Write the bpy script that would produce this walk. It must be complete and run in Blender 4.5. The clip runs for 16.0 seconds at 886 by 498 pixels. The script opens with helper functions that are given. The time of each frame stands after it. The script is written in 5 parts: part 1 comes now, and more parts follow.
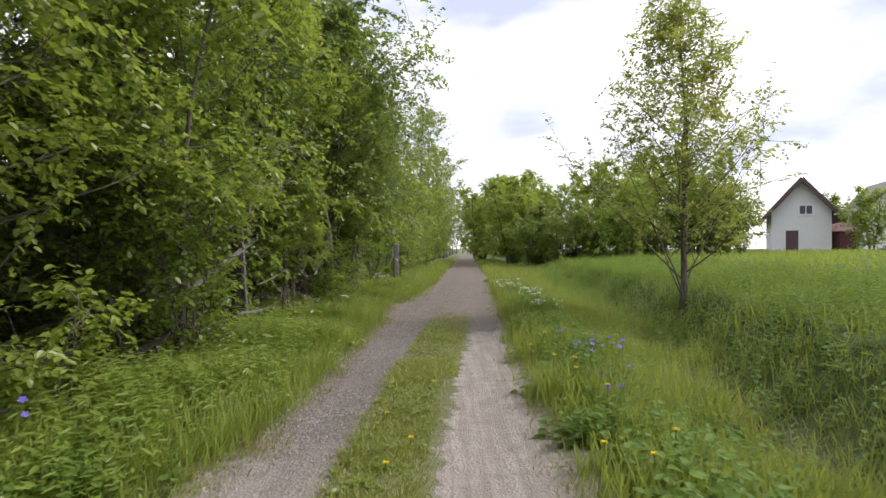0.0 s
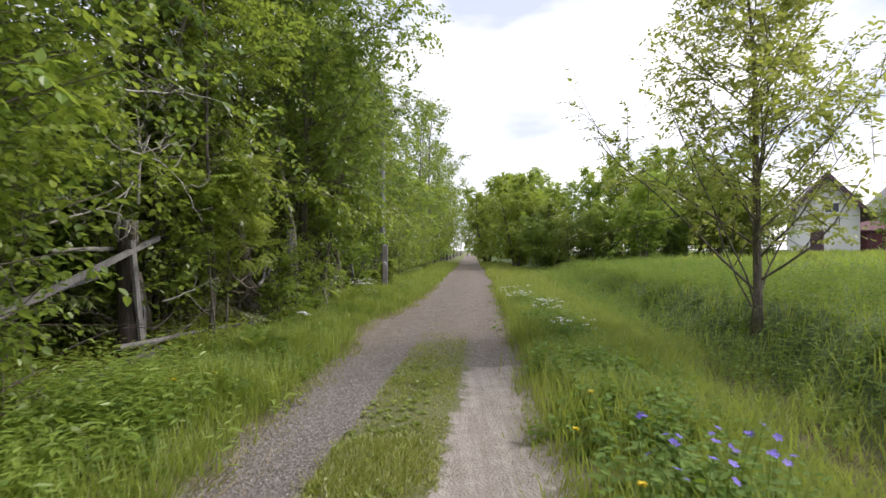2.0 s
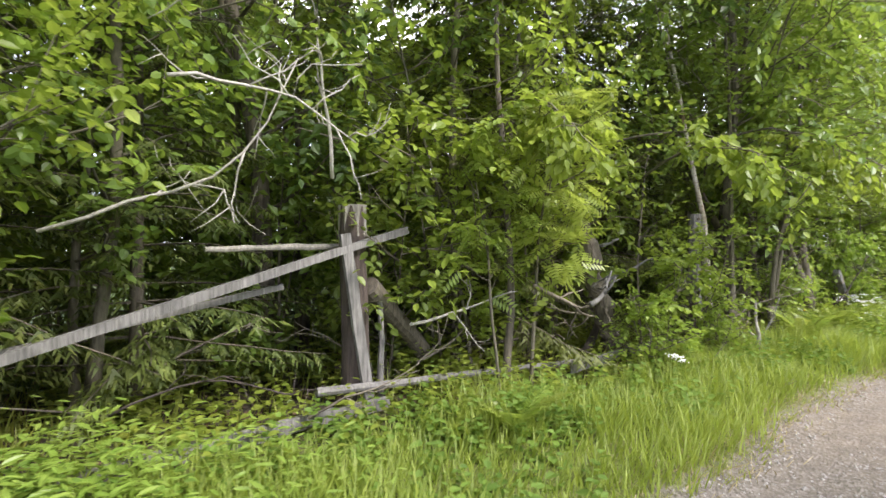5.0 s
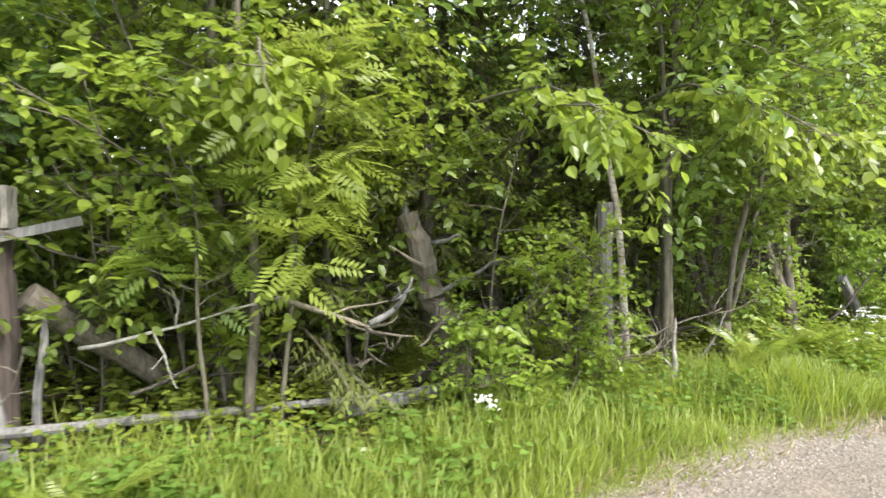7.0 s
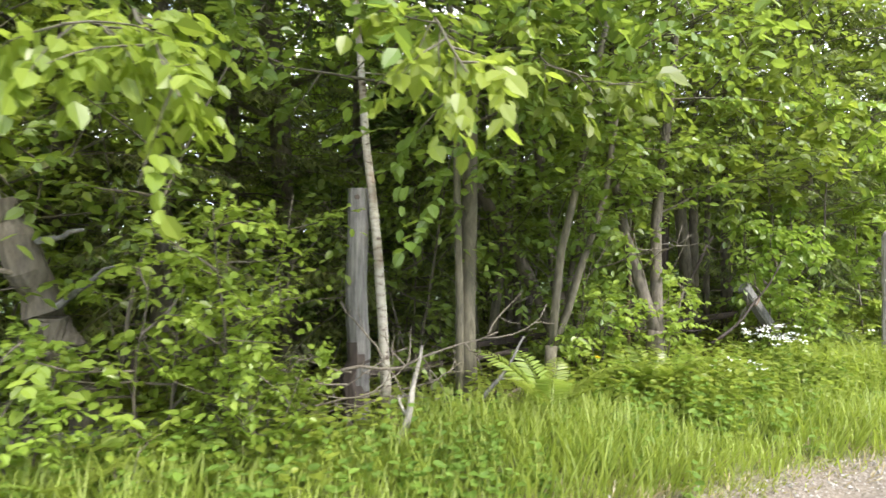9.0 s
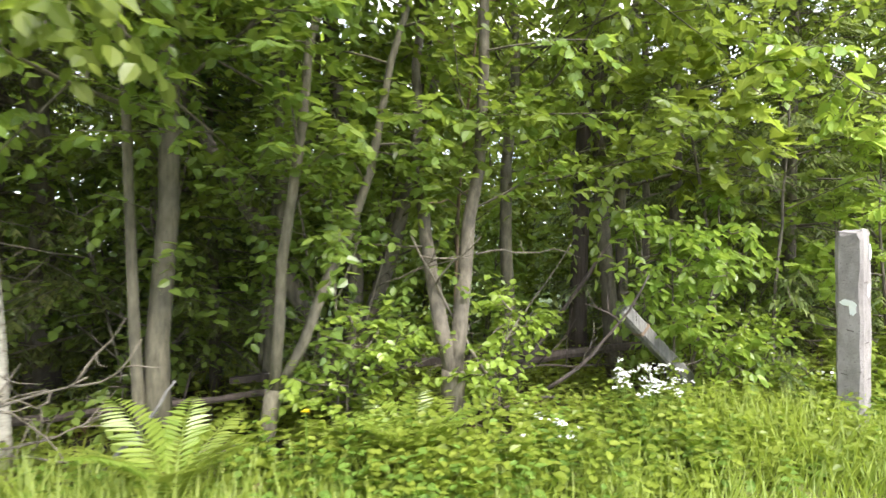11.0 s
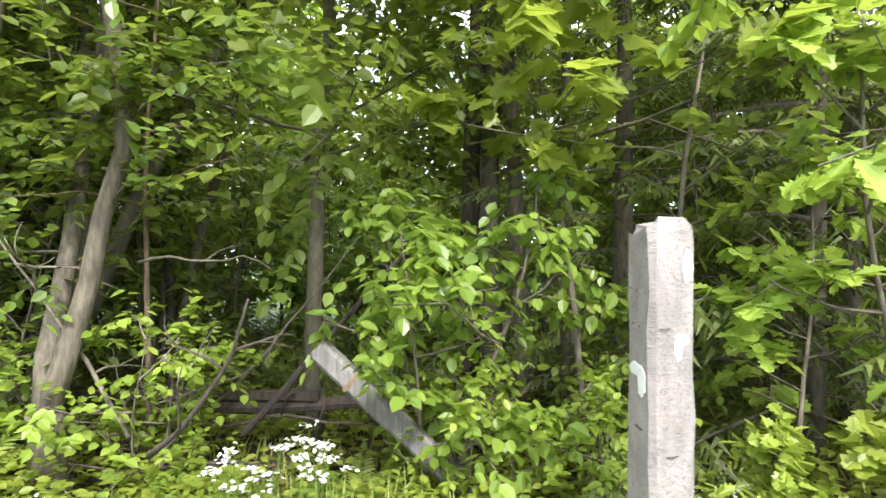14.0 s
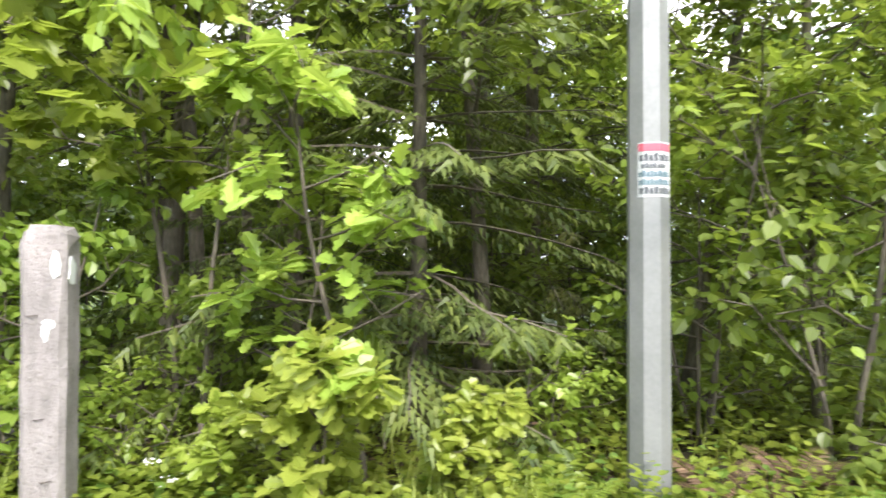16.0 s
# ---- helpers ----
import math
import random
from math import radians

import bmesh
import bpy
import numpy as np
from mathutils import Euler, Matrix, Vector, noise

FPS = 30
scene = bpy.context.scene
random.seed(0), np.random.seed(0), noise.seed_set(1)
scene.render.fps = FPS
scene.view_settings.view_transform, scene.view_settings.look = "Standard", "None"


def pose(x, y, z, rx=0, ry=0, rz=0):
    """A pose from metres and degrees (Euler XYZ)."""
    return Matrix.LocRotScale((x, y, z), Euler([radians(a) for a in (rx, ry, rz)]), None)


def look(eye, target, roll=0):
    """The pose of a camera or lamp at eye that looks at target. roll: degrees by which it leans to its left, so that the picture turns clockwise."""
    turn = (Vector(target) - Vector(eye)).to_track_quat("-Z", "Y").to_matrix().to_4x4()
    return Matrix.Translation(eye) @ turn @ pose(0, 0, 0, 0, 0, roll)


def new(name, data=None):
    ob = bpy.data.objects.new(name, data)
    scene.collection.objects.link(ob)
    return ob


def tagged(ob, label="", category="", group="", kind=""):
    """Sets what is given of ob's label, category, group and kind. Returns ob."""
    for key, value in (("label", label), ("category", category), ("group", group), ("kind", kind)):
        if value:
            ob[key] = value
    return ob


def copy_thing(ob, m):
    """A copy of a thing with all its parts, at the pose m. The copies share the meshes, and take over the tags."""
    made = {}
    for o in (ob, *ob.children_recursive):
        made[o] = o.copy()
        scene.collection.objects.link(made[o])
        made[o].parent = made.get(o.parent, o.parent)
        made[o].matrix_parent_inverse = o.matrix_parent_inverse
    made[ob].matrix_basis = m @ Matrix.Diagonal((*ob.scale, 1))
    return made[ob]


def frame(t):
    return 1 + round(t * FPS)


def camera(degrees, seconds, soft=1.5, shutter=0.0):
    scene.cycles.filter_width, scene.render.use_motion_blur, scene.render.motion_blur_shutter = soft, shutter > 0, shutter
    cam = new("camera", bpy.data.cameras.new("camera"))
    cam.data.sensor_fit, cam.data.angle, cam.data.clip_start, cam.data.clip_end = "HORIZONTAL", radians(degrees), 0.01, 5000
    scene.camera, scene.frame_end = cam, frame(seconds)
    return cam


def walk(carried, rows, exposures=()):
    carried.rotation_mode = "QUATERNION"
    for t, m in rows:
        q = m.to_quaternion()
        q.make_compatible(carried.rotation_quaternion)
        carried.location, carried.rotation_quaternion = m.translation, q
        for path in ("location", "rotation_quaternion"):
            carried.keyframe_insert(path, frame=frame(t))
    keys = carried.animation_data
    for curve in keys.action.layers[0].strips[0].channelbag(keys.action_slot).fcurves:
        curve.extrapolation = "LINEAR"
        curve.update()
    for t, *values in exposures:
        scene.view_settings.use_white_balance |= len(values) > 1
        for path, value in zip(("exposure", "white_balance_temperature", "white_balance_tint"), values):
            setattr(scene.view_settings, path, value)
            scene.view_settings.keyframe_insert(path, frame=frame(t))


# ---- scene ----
cam = camera(76.9, 16.0, 1.5, 0.3)
# seconds, x, y, z, then the turn
PATH = [
    (0, 0.000, 0.000, 1.500, 90.000, 0.000, 0.000),
    (0.5, 0.044, 0.709, 1.498, 90.000, 0.000, 0.200),
    (1, 0.093, 1.510, 1.484, 90.100, 0.100, 0.300),
    (1.5, 0.196, 2.278, 1.487, 90.100, 0.100, 0.600),
    (2, 0.251, 3.090, 1.482, 90.200, 0.200, 0.500),
    (2.5, 0.245, 3.826, 1.487, 90.100, 0.100, 1.400),
    (3, 0.245, 4.524, 1.477, 90.200, 0.300, 7.300),
    (3.5, 0.256, 5.172, 1.475, 90.300, 0.700, 21.800),
    (3.7, 0.262, 5.440, 1.475, 90.300, 0.700, 27.300),
    (4.6, 0.340, 6.750, 1.488, 90.100, 0.400, 44.500),
    (5.8, 0.545, 8.360, 1.503, 89.750, 0.100, 53.900),
    (6, 0.575, 8.644, 1.504, 89.652, 0.115, 54.133),
    (6.5, 0.692, 9.399, 1.510, 89.452, 0.015, 55.133),
    (7, 0.785, 10.131, 1.502, 89.652, -0.085, 55.933),
    (7.5, 0.819, 10.881, 1.506, 89.552, -0.085, 57.233),
    (8, 0.919, 11.624, 1.506, 89.552, -0.185, 57.733),
    (8.5, 0.966, 12.381, 1.510, 89.552, -0.185, 58.333),
    (9, 1.016, 13.088, 1.508, 89.652, -0.185, 59.033),
    (9.5, 1.066, 13.795, 1.504, 89.952, -0.085, 60.633),
    (10, 1.177, 14.497, 1.518, 89.952, -0.085, 62.933),
    (11.2, 0.980, 16.450, 1.513, 90.300, -0.050, 69.200),
    (12.3, 0.585, 18.120, 1.510, 90.050, -0.037, 74.900),
    (12.5, 0.515, 18.399, 1.509, 90.550, -0.037, 76.003),
    (13, 0.407, 18.927, 1.520, 90.280, -0.337, 80.503),
    (13.5, 0.369, 19.344, 1.525, 90.480, -0.637, 84.803),
    (14, 0.362, 19.844, 1.538, 91.000, -0.537, 91.903),
    (14.5, 0.402, 20.432, 1.544, 90.830, -0.337, 95.203),
    (15, 0.560, 21.101, 1.547, 90.930, -0.137, 95.903),
    (15.5, 0.699, 21.732, 1.548, 90.828, -0.037, 92.803),
    (16, 0.816, 22.302, 1.556, 90.850, -0.137, 89.050),
]
# seconds, stops, white balance
EXPOSURES = [(0, 0.86, 6500, 18), (2.5, 1.03, 6500, 18), (3.5, 1.34, 6500, 17), (4.6, 1.88, 6500, 16), (6, 2.36, 6500, 12), (10, 2.52, 6500, 10), (12.5, 2.68, 6500, 10), (14.5, 2.6, 6500, 10), (16, 2.46, 6500, 12)]
walk(cam, [(row[0], pose(*row[1:])) for row in PATH], EXPOSURES)

# ---- world and light: thin bright overcast ----
SUN_DIR = Vector((0.62, 0.22, 0.75)).normalized()
world = bpy.data.worlds.new("overcast_sky")
scene.world = world
world.use_nodes = True
wn, wl = world.node_tree.nodes, world.node_tree.links
wn.clear()
w_out = wn.new("ShaderNodeOutputWorld")
w_bg = wn.new("ShaderNodeBackground")
w_sky = wn.new("ShaderNodeTexSky")
w_sky.sky_type = "NISHITA"
w_sky.sun_disc = False
w_sky.sun_elevation = math.asin(SUN_DIR.z)
w_sky.sun_rotation = math.atan2(SUN_DIR.x, SUN_DIR.y)
w_coord = wn.new("ShaderNodeTexCoord")
w_map = wn.new("ShaderNodeMapping")
w_map.inputs["Scale"].default_value = (1.3, 1.3, 3.0)
w_map.inputs["Location"].default_value = (0.35, 0.5, 0.1)
w_noise = wn.new("ShaderNodeTexNoise")
w_noise.inputs["Scale"].default_value = 1.9
w_noise.inputs["Detail"].default_value = 5
w_noise.inputs["Roughness"].default_value = 0.52
w_ramp = wn.new("ShaderNodeValToRGB")
w_ramp.color_ramp.elements[0].position = 0.40
w_ramp.color_ramp.elements[0].color = (0.40, 0.45, 0.54, 1)
w_ramp.color_ramp.elements[1].position = 0.66
w_ramp.color_ramp.elements[1].color = (1.0, 1.0, 1.0, 1)
w_scale = wn.new("ShaderNodeMix")
w_scale.data_type = "RGBA"
w_scale.blend_type = "MULTIPLY"
w_scale.inputs["Factor"].default_value = 1.0
w_scale.inputs["B"].default_value = (0.10, 0.10, 0.10, 1)
w_mix = wn.new("ShaderNodeMix")
w_mix.data_type = "RGBA"
w_mix.inputs["Factor"].default_value = 0.9
wl.new(w_coord.outputs["Generated"], w_map.inputs["Vector"])
wl.new(w_map.outputs["Vector"], w_noise.inputs["Vector"])
wl.new(w_noise.outputs["Fac"], w_ramp.inputs["Fac"])
wl.new(w_sky.outputs["Color"], w_scale.inputs["A"])
wl.new(w_scale.outputs["Result"], w_mix.inputs["A"])
wl.new(w_ramp.outputs["Color"], w_mix.inputs["B"])
wl.new(w_mix.outputs["Result"], w_bg.inputs["Color"])
w_bg.inputs["Strength"].default_value = 1.0
wl.new(w_bg.outputs["Background"], w_out.inputs["Surface"])

sun_data = bpy.data.lights.new("sun", "SUN")
sun_data.energy = 1.5
sun_data.angle = radians(16)
sun_data.color = (1.0, 0.96, 0.88)
sun = new("sun", sun_data)
sun.matrix_world = look(SUN_DIR * 60, (0, 0, 0))

# ---- materials ----
def material(name, rough=0.7):
    m = bpy.data.materials.new(name)
    m.use_nodes = True
    n, l = m.node_tree.nodes, m.node_tree.links
    b = n["Principled BSDF"]
    b.inputs["Roughness"].default_value = rough
    return m, n, l, b


def coords(n, l, scale=(1, 1, 1)):
    c = n.new("ShaderNodeTexCoord")
    p = n.new("ShaderNodeMapping")
    p.inputs["Scale"].default_value = scale
    l.new(c.outputs["Object"], p.inputs["Vector"])
    return p.outputs["Vector"]


def noise_of(n, l, vec, scale, detail=4, rough=0.55):
    t = n.new("ShaderNodeTexNoise")
    t.inputs["Scale"].default_value = scale
    t.inputs["Detail"].default_value = detail
    t.inputs["Roughness"].default_value = rough
    l.new(vec, t.inputs["Vector"])
    return t.outputs["Fac"]


def ramp(n, l, fac, stops):
    r = n.new("ShaderNodeValToRGB")
    e = r.color_ramp.elements
    while len(e) < len(stops):
        e.new(0.5)
    for i, (p, c) in enumerate(stops):
        e[i].position, e[i].color = p, (*c, 1)
    l.new(fac, r.inputs["Fac"])
    return r.outputs["Color"]


def mixed(n, l, fac, a, b, mode="MIX"):
    x = n.new("ShaderNodeMix")
    x.data_type, x.blend_type = "RGBA", mode
    for key, value in (("Factor", fac), ("A", a), ("B", b)):
        if isinstance(value, (int, float)):
            x.inputs[key].default_value = value
        elif isinstance(value, tuple):
            x.inputs[key].default_value = (*value, 1)
        else:
            l.new(value, x.inputs[key])
    return x.outputs["Result"]


def mathed(n, l, op, a, b=0.0, clamp=False):
    x = n.new("ShaderNodeMath")
    x.operation, x.use_clamp = op, clamp
    for i, value in enumerate((a, b)):
        if isinstance(value, (int, float)):
            x.inputs[i].default_value = value
        else:
            l.new(value, x.inputs[i])
    return x.outputs[0]


def bumped(n, l, b, height, strength, distance):
    x = n.new("ShaderNodeBump")
    x.inputs["Strength"].default_value = strength
    x.inputs["Distance"].default_value = distance
    l.new(height, x.inputs["Height"])
    l.new(x.outputs["Normal"], b.inputs["Normal"])


def leaf_material(name, dark, light, through_light, amount=0.42, rough=0.36):
    """Leaf: each blade has its own tone; light also passes through it."""
    m, n, l, b = material(name, rough)
    g = n.new("ShaderNodeNewGeometry")
    info = n.new("ShaderNodeObjectInfo")
    tone = ramp(n, l, g.outputs["Random Per Island"], [(0.0, dark), (0.75, tuple((a + c) / 2 for a, c in zip(dark, light))), (1.0, light)])
    patch = noise_of(n, l, coords(n, l), 1.1, 2)
    tone = mixed(n, l, ramp(n, l, patch, [(0.35, (0, 0, 0)), (0.65, (1, 1, 1))]), tone, mixed(n, l, 0.45, tone, light))
    hue = n.new("ShaderNodeHueSaturation")
    hue.inputs["Saturation"].default_value = 1.0
    l.new(mathed(n, l, "ADD", 0.475, mathed(n, l, "MULTIPLY", info.outputs["Random"], 0.035)), hue.inputs["Hue"])
    l.new(mathed(n, l, "ADD", 0.82, mathed(n, l, "MULTIPLY", info.outputs["Random"], 0.36)), hue.inputs["Value"])
    l.new(tone, hue.inputs["Color"])
    l.new(hue.outputs["Color"], b.inputs["Base Color"])
    b.inputs["Specular IOR Level"].default_value = 0.5
    t = n.new("ShaderNodeBsdfTranslucent")
    l.new(mixed(n, l, 0.6, hue.outputs["Color"], through_light), t.inputs["Color"])
    s = n.new("ShaderNodeMixShader")
    s.inputs["Fac"].default_value = amount
    l.new(b.outputs["BSDF"], s.inputs[1])
    l.new(t.outputs["BSDF"], s.inputs[2])
    l.new(s.outputs["Shader"], n["Material Output"].inputs["Surface"])
    return m


def bark_material(name, dark, light, scale=6.0, stretch=0.25):
    m, n, l, b = material(name, 0.9)
    v = coords(n, l, (1, 1, stretch))
    grain = noise_of(n, l, v, scale * 5, 5, 0.65)
    blot = noise_of(n, l, coords(n, l), scale * 0.6, 3)
    c = ramp(n, l, grain, [(0.3, dark), (0.7, light)])
    l.new(mixed(n, l, ramp(n, l, blot, [(0.45, (0, 0, 0)), (0.7, (0.6, 0.6, 0.6))]), c, tuple(0.5 * a + 0.03 for a in dark)), b.inputs["Base Color"])
    bumped(n, l, b, grain, 0.8, 0.012)
    return m


def birch_material():
    m, n, l, b = material("birch_bark", 0.75)
    bands = noise_of(n, l, coords(n, l, (7, 7, 16)), 1.7, 4, 0.65)
    c = ramp(n, l, bands, [(0.34, (0.07, 0.05, 0.04)), (0.42, (0.34, 0.30, 0.25)), (0.55, (0.46, 0.42, 0.36)), (0.8, (0.60, 0.56, 0.49))])
    patch = noise_of(n, l, coords(n, l, (1, 1, 0.6)), 3.1, 3)
    c = mixed(n, l, ramp(n, l, patch, [(0.52, (0, 0, 0)), (0.66, (0.8, 0.8, 0.8))]), c, (0.17, 0.10, 0.06))
    l.new(c, b.inputs["Base Color"])
    bumped(n, l, b, bands, 0.4, 0.006)
    return m


def plain_material(name, a, c, scale=8.0, rough=0.7, bump=0.3, metal=0.0):
    m, n, l, b = material(name, rough)
    v = coords(n, l)
    x = noise_of(n, l, v, scale, 5, 0.6)
    y = noise_of(n, l, v, scale * 9, 3, 0.6)
    l.new(mixed(n, l, 0.35, ramp(n, l, x, [(0.3, a), (0.7, c)]), ramp(n, l, y, [(0.3, a), (0.7, c)])), b.inputs["Base Color"])
    b.inputs["Metallic"].default_value = metal
    if bump:
        bumped(n, l, b, y, bump, 0.008)
    return m


def concrete_material():
    """Old cast concrete: pale and pinkish patches, dark pits, streaks that run down."""
    m, n, l, b = material("weathered_concrete", 0.9)
    v = coords(n, l)
    blot = noise_of(n, l, v, 6.0, 5, 0.6)
    streak = noise_of(n, l, coords(n, l, (5, 5, 1.8)), 2.2, 5, 0.62)
    pit = noise_of(n, l, v, 60, 4, 0.7)
    c = mixed(n, l, 0.5, ramp(n, l, blot, [(0.3, (0.17, 0.150, 0.147)), (0.55, (0.28, 0.25, 0.246)), (0.75, (0.37, 0.32, 0.315))]), ramp(n, l, streak, [(0.35, (0.16, 0.147, 0.143)), (0.65, (0.35, 0.32, 0.316))]))
    c = mixed(n, l, ramp(n, l, pit, [(0.30, (0.8, 0.8, 0.8)), (0.42, (0, 0, 0))]), c, (0.10, 0.09, 0.08))
    l.new(c, b.inputs["Base Color"])
    bumped(n, l, b, mathed(n, l, "ADD", pit, blot), 0.8, 0.012)
    return m


def ground_material():
    """Soil under the plants, with the two wheel tracks of the road; 'across' is metres from the road's middle line, 'along' metres along it."""
    m, n, l, b = material("earth_and_gravel", 0.95)
    v = coords(n, l)
    across = n.new("ShaderNodeAttribute")
    across.attribute_name = "across"
    along = n.new("ShaderNodeAttribute")
    along.attribute_name = "along"
    u, w = across.outputs["Fac"], along.outputs["Fac"]
    big = noise_of(n, l, v, 0.9, 4)
    mid = noise_of(n, l, v, 5.0, 5, 0.6)
    fine = noise_of(n, l, v, 70.0, 3, 0.65)
    vor = n.new("ShaderNodeTexVoronoi")
    vor.inputs["Scale"].default_value = 46.0
    l.new(v, vor.inputs["Vector"])
    stones = vor.outputs["Distance"]
    stone_tint = n.new("ShaderNodeSeparateColor")
    l.new(vor.outputs["Color"], stone_tint.inputs["Color"])
    gravel = mixed(n, l, 0.55, ramp(n, l, stone_tint.outputs["Red"], [(0.0, (0.06, 0.052, 0.045)), (0.55, (0.17, 0.15, 0.132)), (1.0, (0.40, 0.37, 0.34))]),
                   ramp(n, l, fine, [(0.3, (0.11, 0.095, 0.08)), (0.7, (0.22, 0.195, 0.17))]))
    sand = mixed(n, l, 0.5, ramp(n, l, mid, [(0.3, (0.21, 0.18, 0.148)), (0.7, (0.45, 0.405, 0.355))]), ramp(n, l, fine, [(0.3, (0.24, 0.21, 0.178)), (0.7, (0.44, 0.40, 0.35))]))
    rut = noise_of(n, l, coords(n, l, (9, 0.45, 1)), 1.6, 5, 0.6)
    sand = mixed(n, l, ramp(n, l, rut, [(0.42, (0.3, 0.3, 0.3)), (0.58, (0, 0, 0))]), sand, (0.15, 0.125, 0.10))
    speck = noise_of(n, l, v, 26.0, 4, 0.7)
    sand = mixed(n, l, ramp(n, l, speck, [(0.60, (0, 0, 0)), (0.70, (0.7, 0.7, 0.7))]), sand, (0.10, 0.08, 0.06))
    brown = mixed(n, l, 0.5, ramp(n, l, mid, [(0.3, (0.12, 0.088, 0.062)), (0.7, (0.25, 0.195, 0.142))]), gravel)
    moss = ramp(n, l, fine, [(0.3, (0.075, 0.10, 0.018)), (0.7, (0.18, 0.19, 0.05))])
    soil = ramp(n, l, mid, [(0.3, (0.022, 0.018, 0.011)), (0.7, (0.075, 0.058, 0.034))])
    grassy = ramp(n, l, mid, [(0.3, (0.045, 0.075, 0.016)), (0.7, (0.095, 0.135, 0.032))])
    wob = mathed(n, l, "MULTIPLY", mathed(n, l, "SUBTRACT", mid, 0.5), 0.55)
    uw = mathed(n, l, "ADD", u, wob)
    # right wheel track is pale sand up to a clear edge across it
    def step(x, lo, hi):
        r = n.new("ShaderNodeMapRange")
        r.interpolation_type = "SMOOTHSTEP"
        r.inputs["From Min"].default_value, r.inputs["From Max"].default_value = lo, hi
        l.new(x, r.inputs["Value"])
        return r.outputs["Result"]
    drift = mathed(n, l, "MULTIPLY", w, 0.028)
    us = mathed(n, l, "SUBTRACT", uw, drift)
    right = step(us, 0.08, 0.20)
    near = mathed(n, l, "SUBTRACT", 1.0, step(mathed(n, l, "ADD", w, mathed(n, l, "MULTIPLY", wob, 0.5)), 10.25, 10.45))
    far_brown = step(w, 9.0, 13.0)
    c = mixed(n, l, far_brown, gravel, mixed(n, l, ramp(n, l, big, [(0.45, (0.03, 0.03, 0.03)), (0.75, (0.45, 0.45, 0.45))]), brown, gravel))
    c = mixed(n, l, mathed(n, l, "MULTIPLY", right, near), c, sand)
    # loose sand lies over the left track where it is nearest to the walk's start
    left_sand = mathed(n, l, "MULTIPLY", mathed(n, l, "SUBTRACT", 1.0, step(mathed(n, l, "ADD", w, mathed(n, l, "MULTIPLY", wob, 4.0)), 3.2, 5.0)), 0.75)
    c = mixed(n, l, mathed(n, l, "MULTIPLY", left_sand, mathed(n, l, "SUBTRACT", 1.0, right)), c, sand)
    # mossy middle strip
    strip = mathed(n, l, "MULTIPLY", step(uw, -0.48, -0.30), mathed(n, l, "SUBTRACT", 1.0, right))
    strip = mathed(n, l, "MULTIPLY", strip, mathed(n, l, "SUBTRACT", 1.0, step(w, 9.5, 13.5)))
    c = mixed(n, l, mathed(n, l, "MULTIPLY", strip, 0.8), c, moss)
    verge = mathed(n, l, "ADD", mathed(n, l, "SUBTRACT", 1.0, step(uw, -1.45, -1.2)), step(uw, 1.15, 1.4), clamp=True)
    c = mixed(n, l, verge, c, moss)
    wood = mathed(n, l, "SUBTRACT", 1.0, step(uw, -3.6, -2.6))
    meadow = mathed(n, l, "SUBTRACT", 1.0, step(uw, -7.0, -4.6))
    field = step(uw, 1.9, 2.6)
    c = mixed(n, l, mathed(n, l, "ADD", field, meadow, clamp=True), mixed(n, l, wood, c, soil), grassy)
    # damp bare bed of the ditch
    bed = n.new("ShaderNodeAttribute")
    bed.attribute_name = "bed"
    c = mixed(n, l, bed.outputs["Fac"], c, ramp(n, l, mid, [(0.3, (0.07, 0.05, 0.03)), (0.7, (0.16, 0.12, 0.075))]))
    l.new(c, b.inputs["Base Color"])
    h = mathed(n, l, "ADD", mathed(n, l, "MULTIPLY", stones, 0.6), mathed(n, l, "MULTIPLY", fine, 0.6))
    bumped(n, l, b, mathed(n, l, "ADD", h, mathed(n, l, "MULTIPLY", rut, 0.35)), 0.9, 0.022)
    return m


M_GROUND = ground_material()
M_LEAF = leaf_material("broad_leaf", (0.073, 0.124, 0.025), (0.204, 0.272, 0.061), (0.422, 0.545, 0.064), 0.45)
M_LEAF_DARK = leaf_material("shade_leaf", (0.046, 0.087, 0.025), (0.118, 0.186, 0.050), (0.248, 0.393, 0.064), 0.40)
M_LEAF_YOUNG = leaf_material("young_leaf", (0.131, 0.207, 0.032), (0.286, 0.370, 0.065), (0.520, 0.654, 0.081), 0.45)
M_LEAF_OAK = leaf_material("young_oak_leaf", (0.173, 0.262, 0.039), (0.337, 0.423, 0.081), (0.569, 0.686, 0.115), 0.42)
M_LEAF_BUSH = leaf_material("fresh_bush_leaf", (0.105, 0.185, 0.03), (0.24, 0.33, 0.06), (0.42, 0.58, 0.08), 0.45)
M_LEAF_WILLOW = leaf_material("willow_leaf", (0.18, 0.235, 0.045), (0.34, 0.39, 0.09), (0.58, 0.66, 0.11), 0.48)
M_NEEDLE = leaf_material("spruce_needle", (0.034, 0.059, 0.017), (0.151, 0.178, 0.037), (0.201, 0.255, 0.053), 0.25, 0.55)
M_FERN = leaf_material("fern_leaf", (0.161, 0.241, 0.040), (0.286, 0.359, 0.076), (0.520, 0.610, 0.096), 0.45)
M_GRASS = leaf_material("grass_blade", (0.122, 0.175, 0.026), (0.295, 0.345, 0.062), (0.49, 0.59, 0.08), 0.42, 0.55)
M_GRASS_SHORT = leaf_material("short_grass", (0.151, 0.198, 0.032), (0.334, 0.366, 0.086), (0.505, 0.594, 0.106), 0.42)
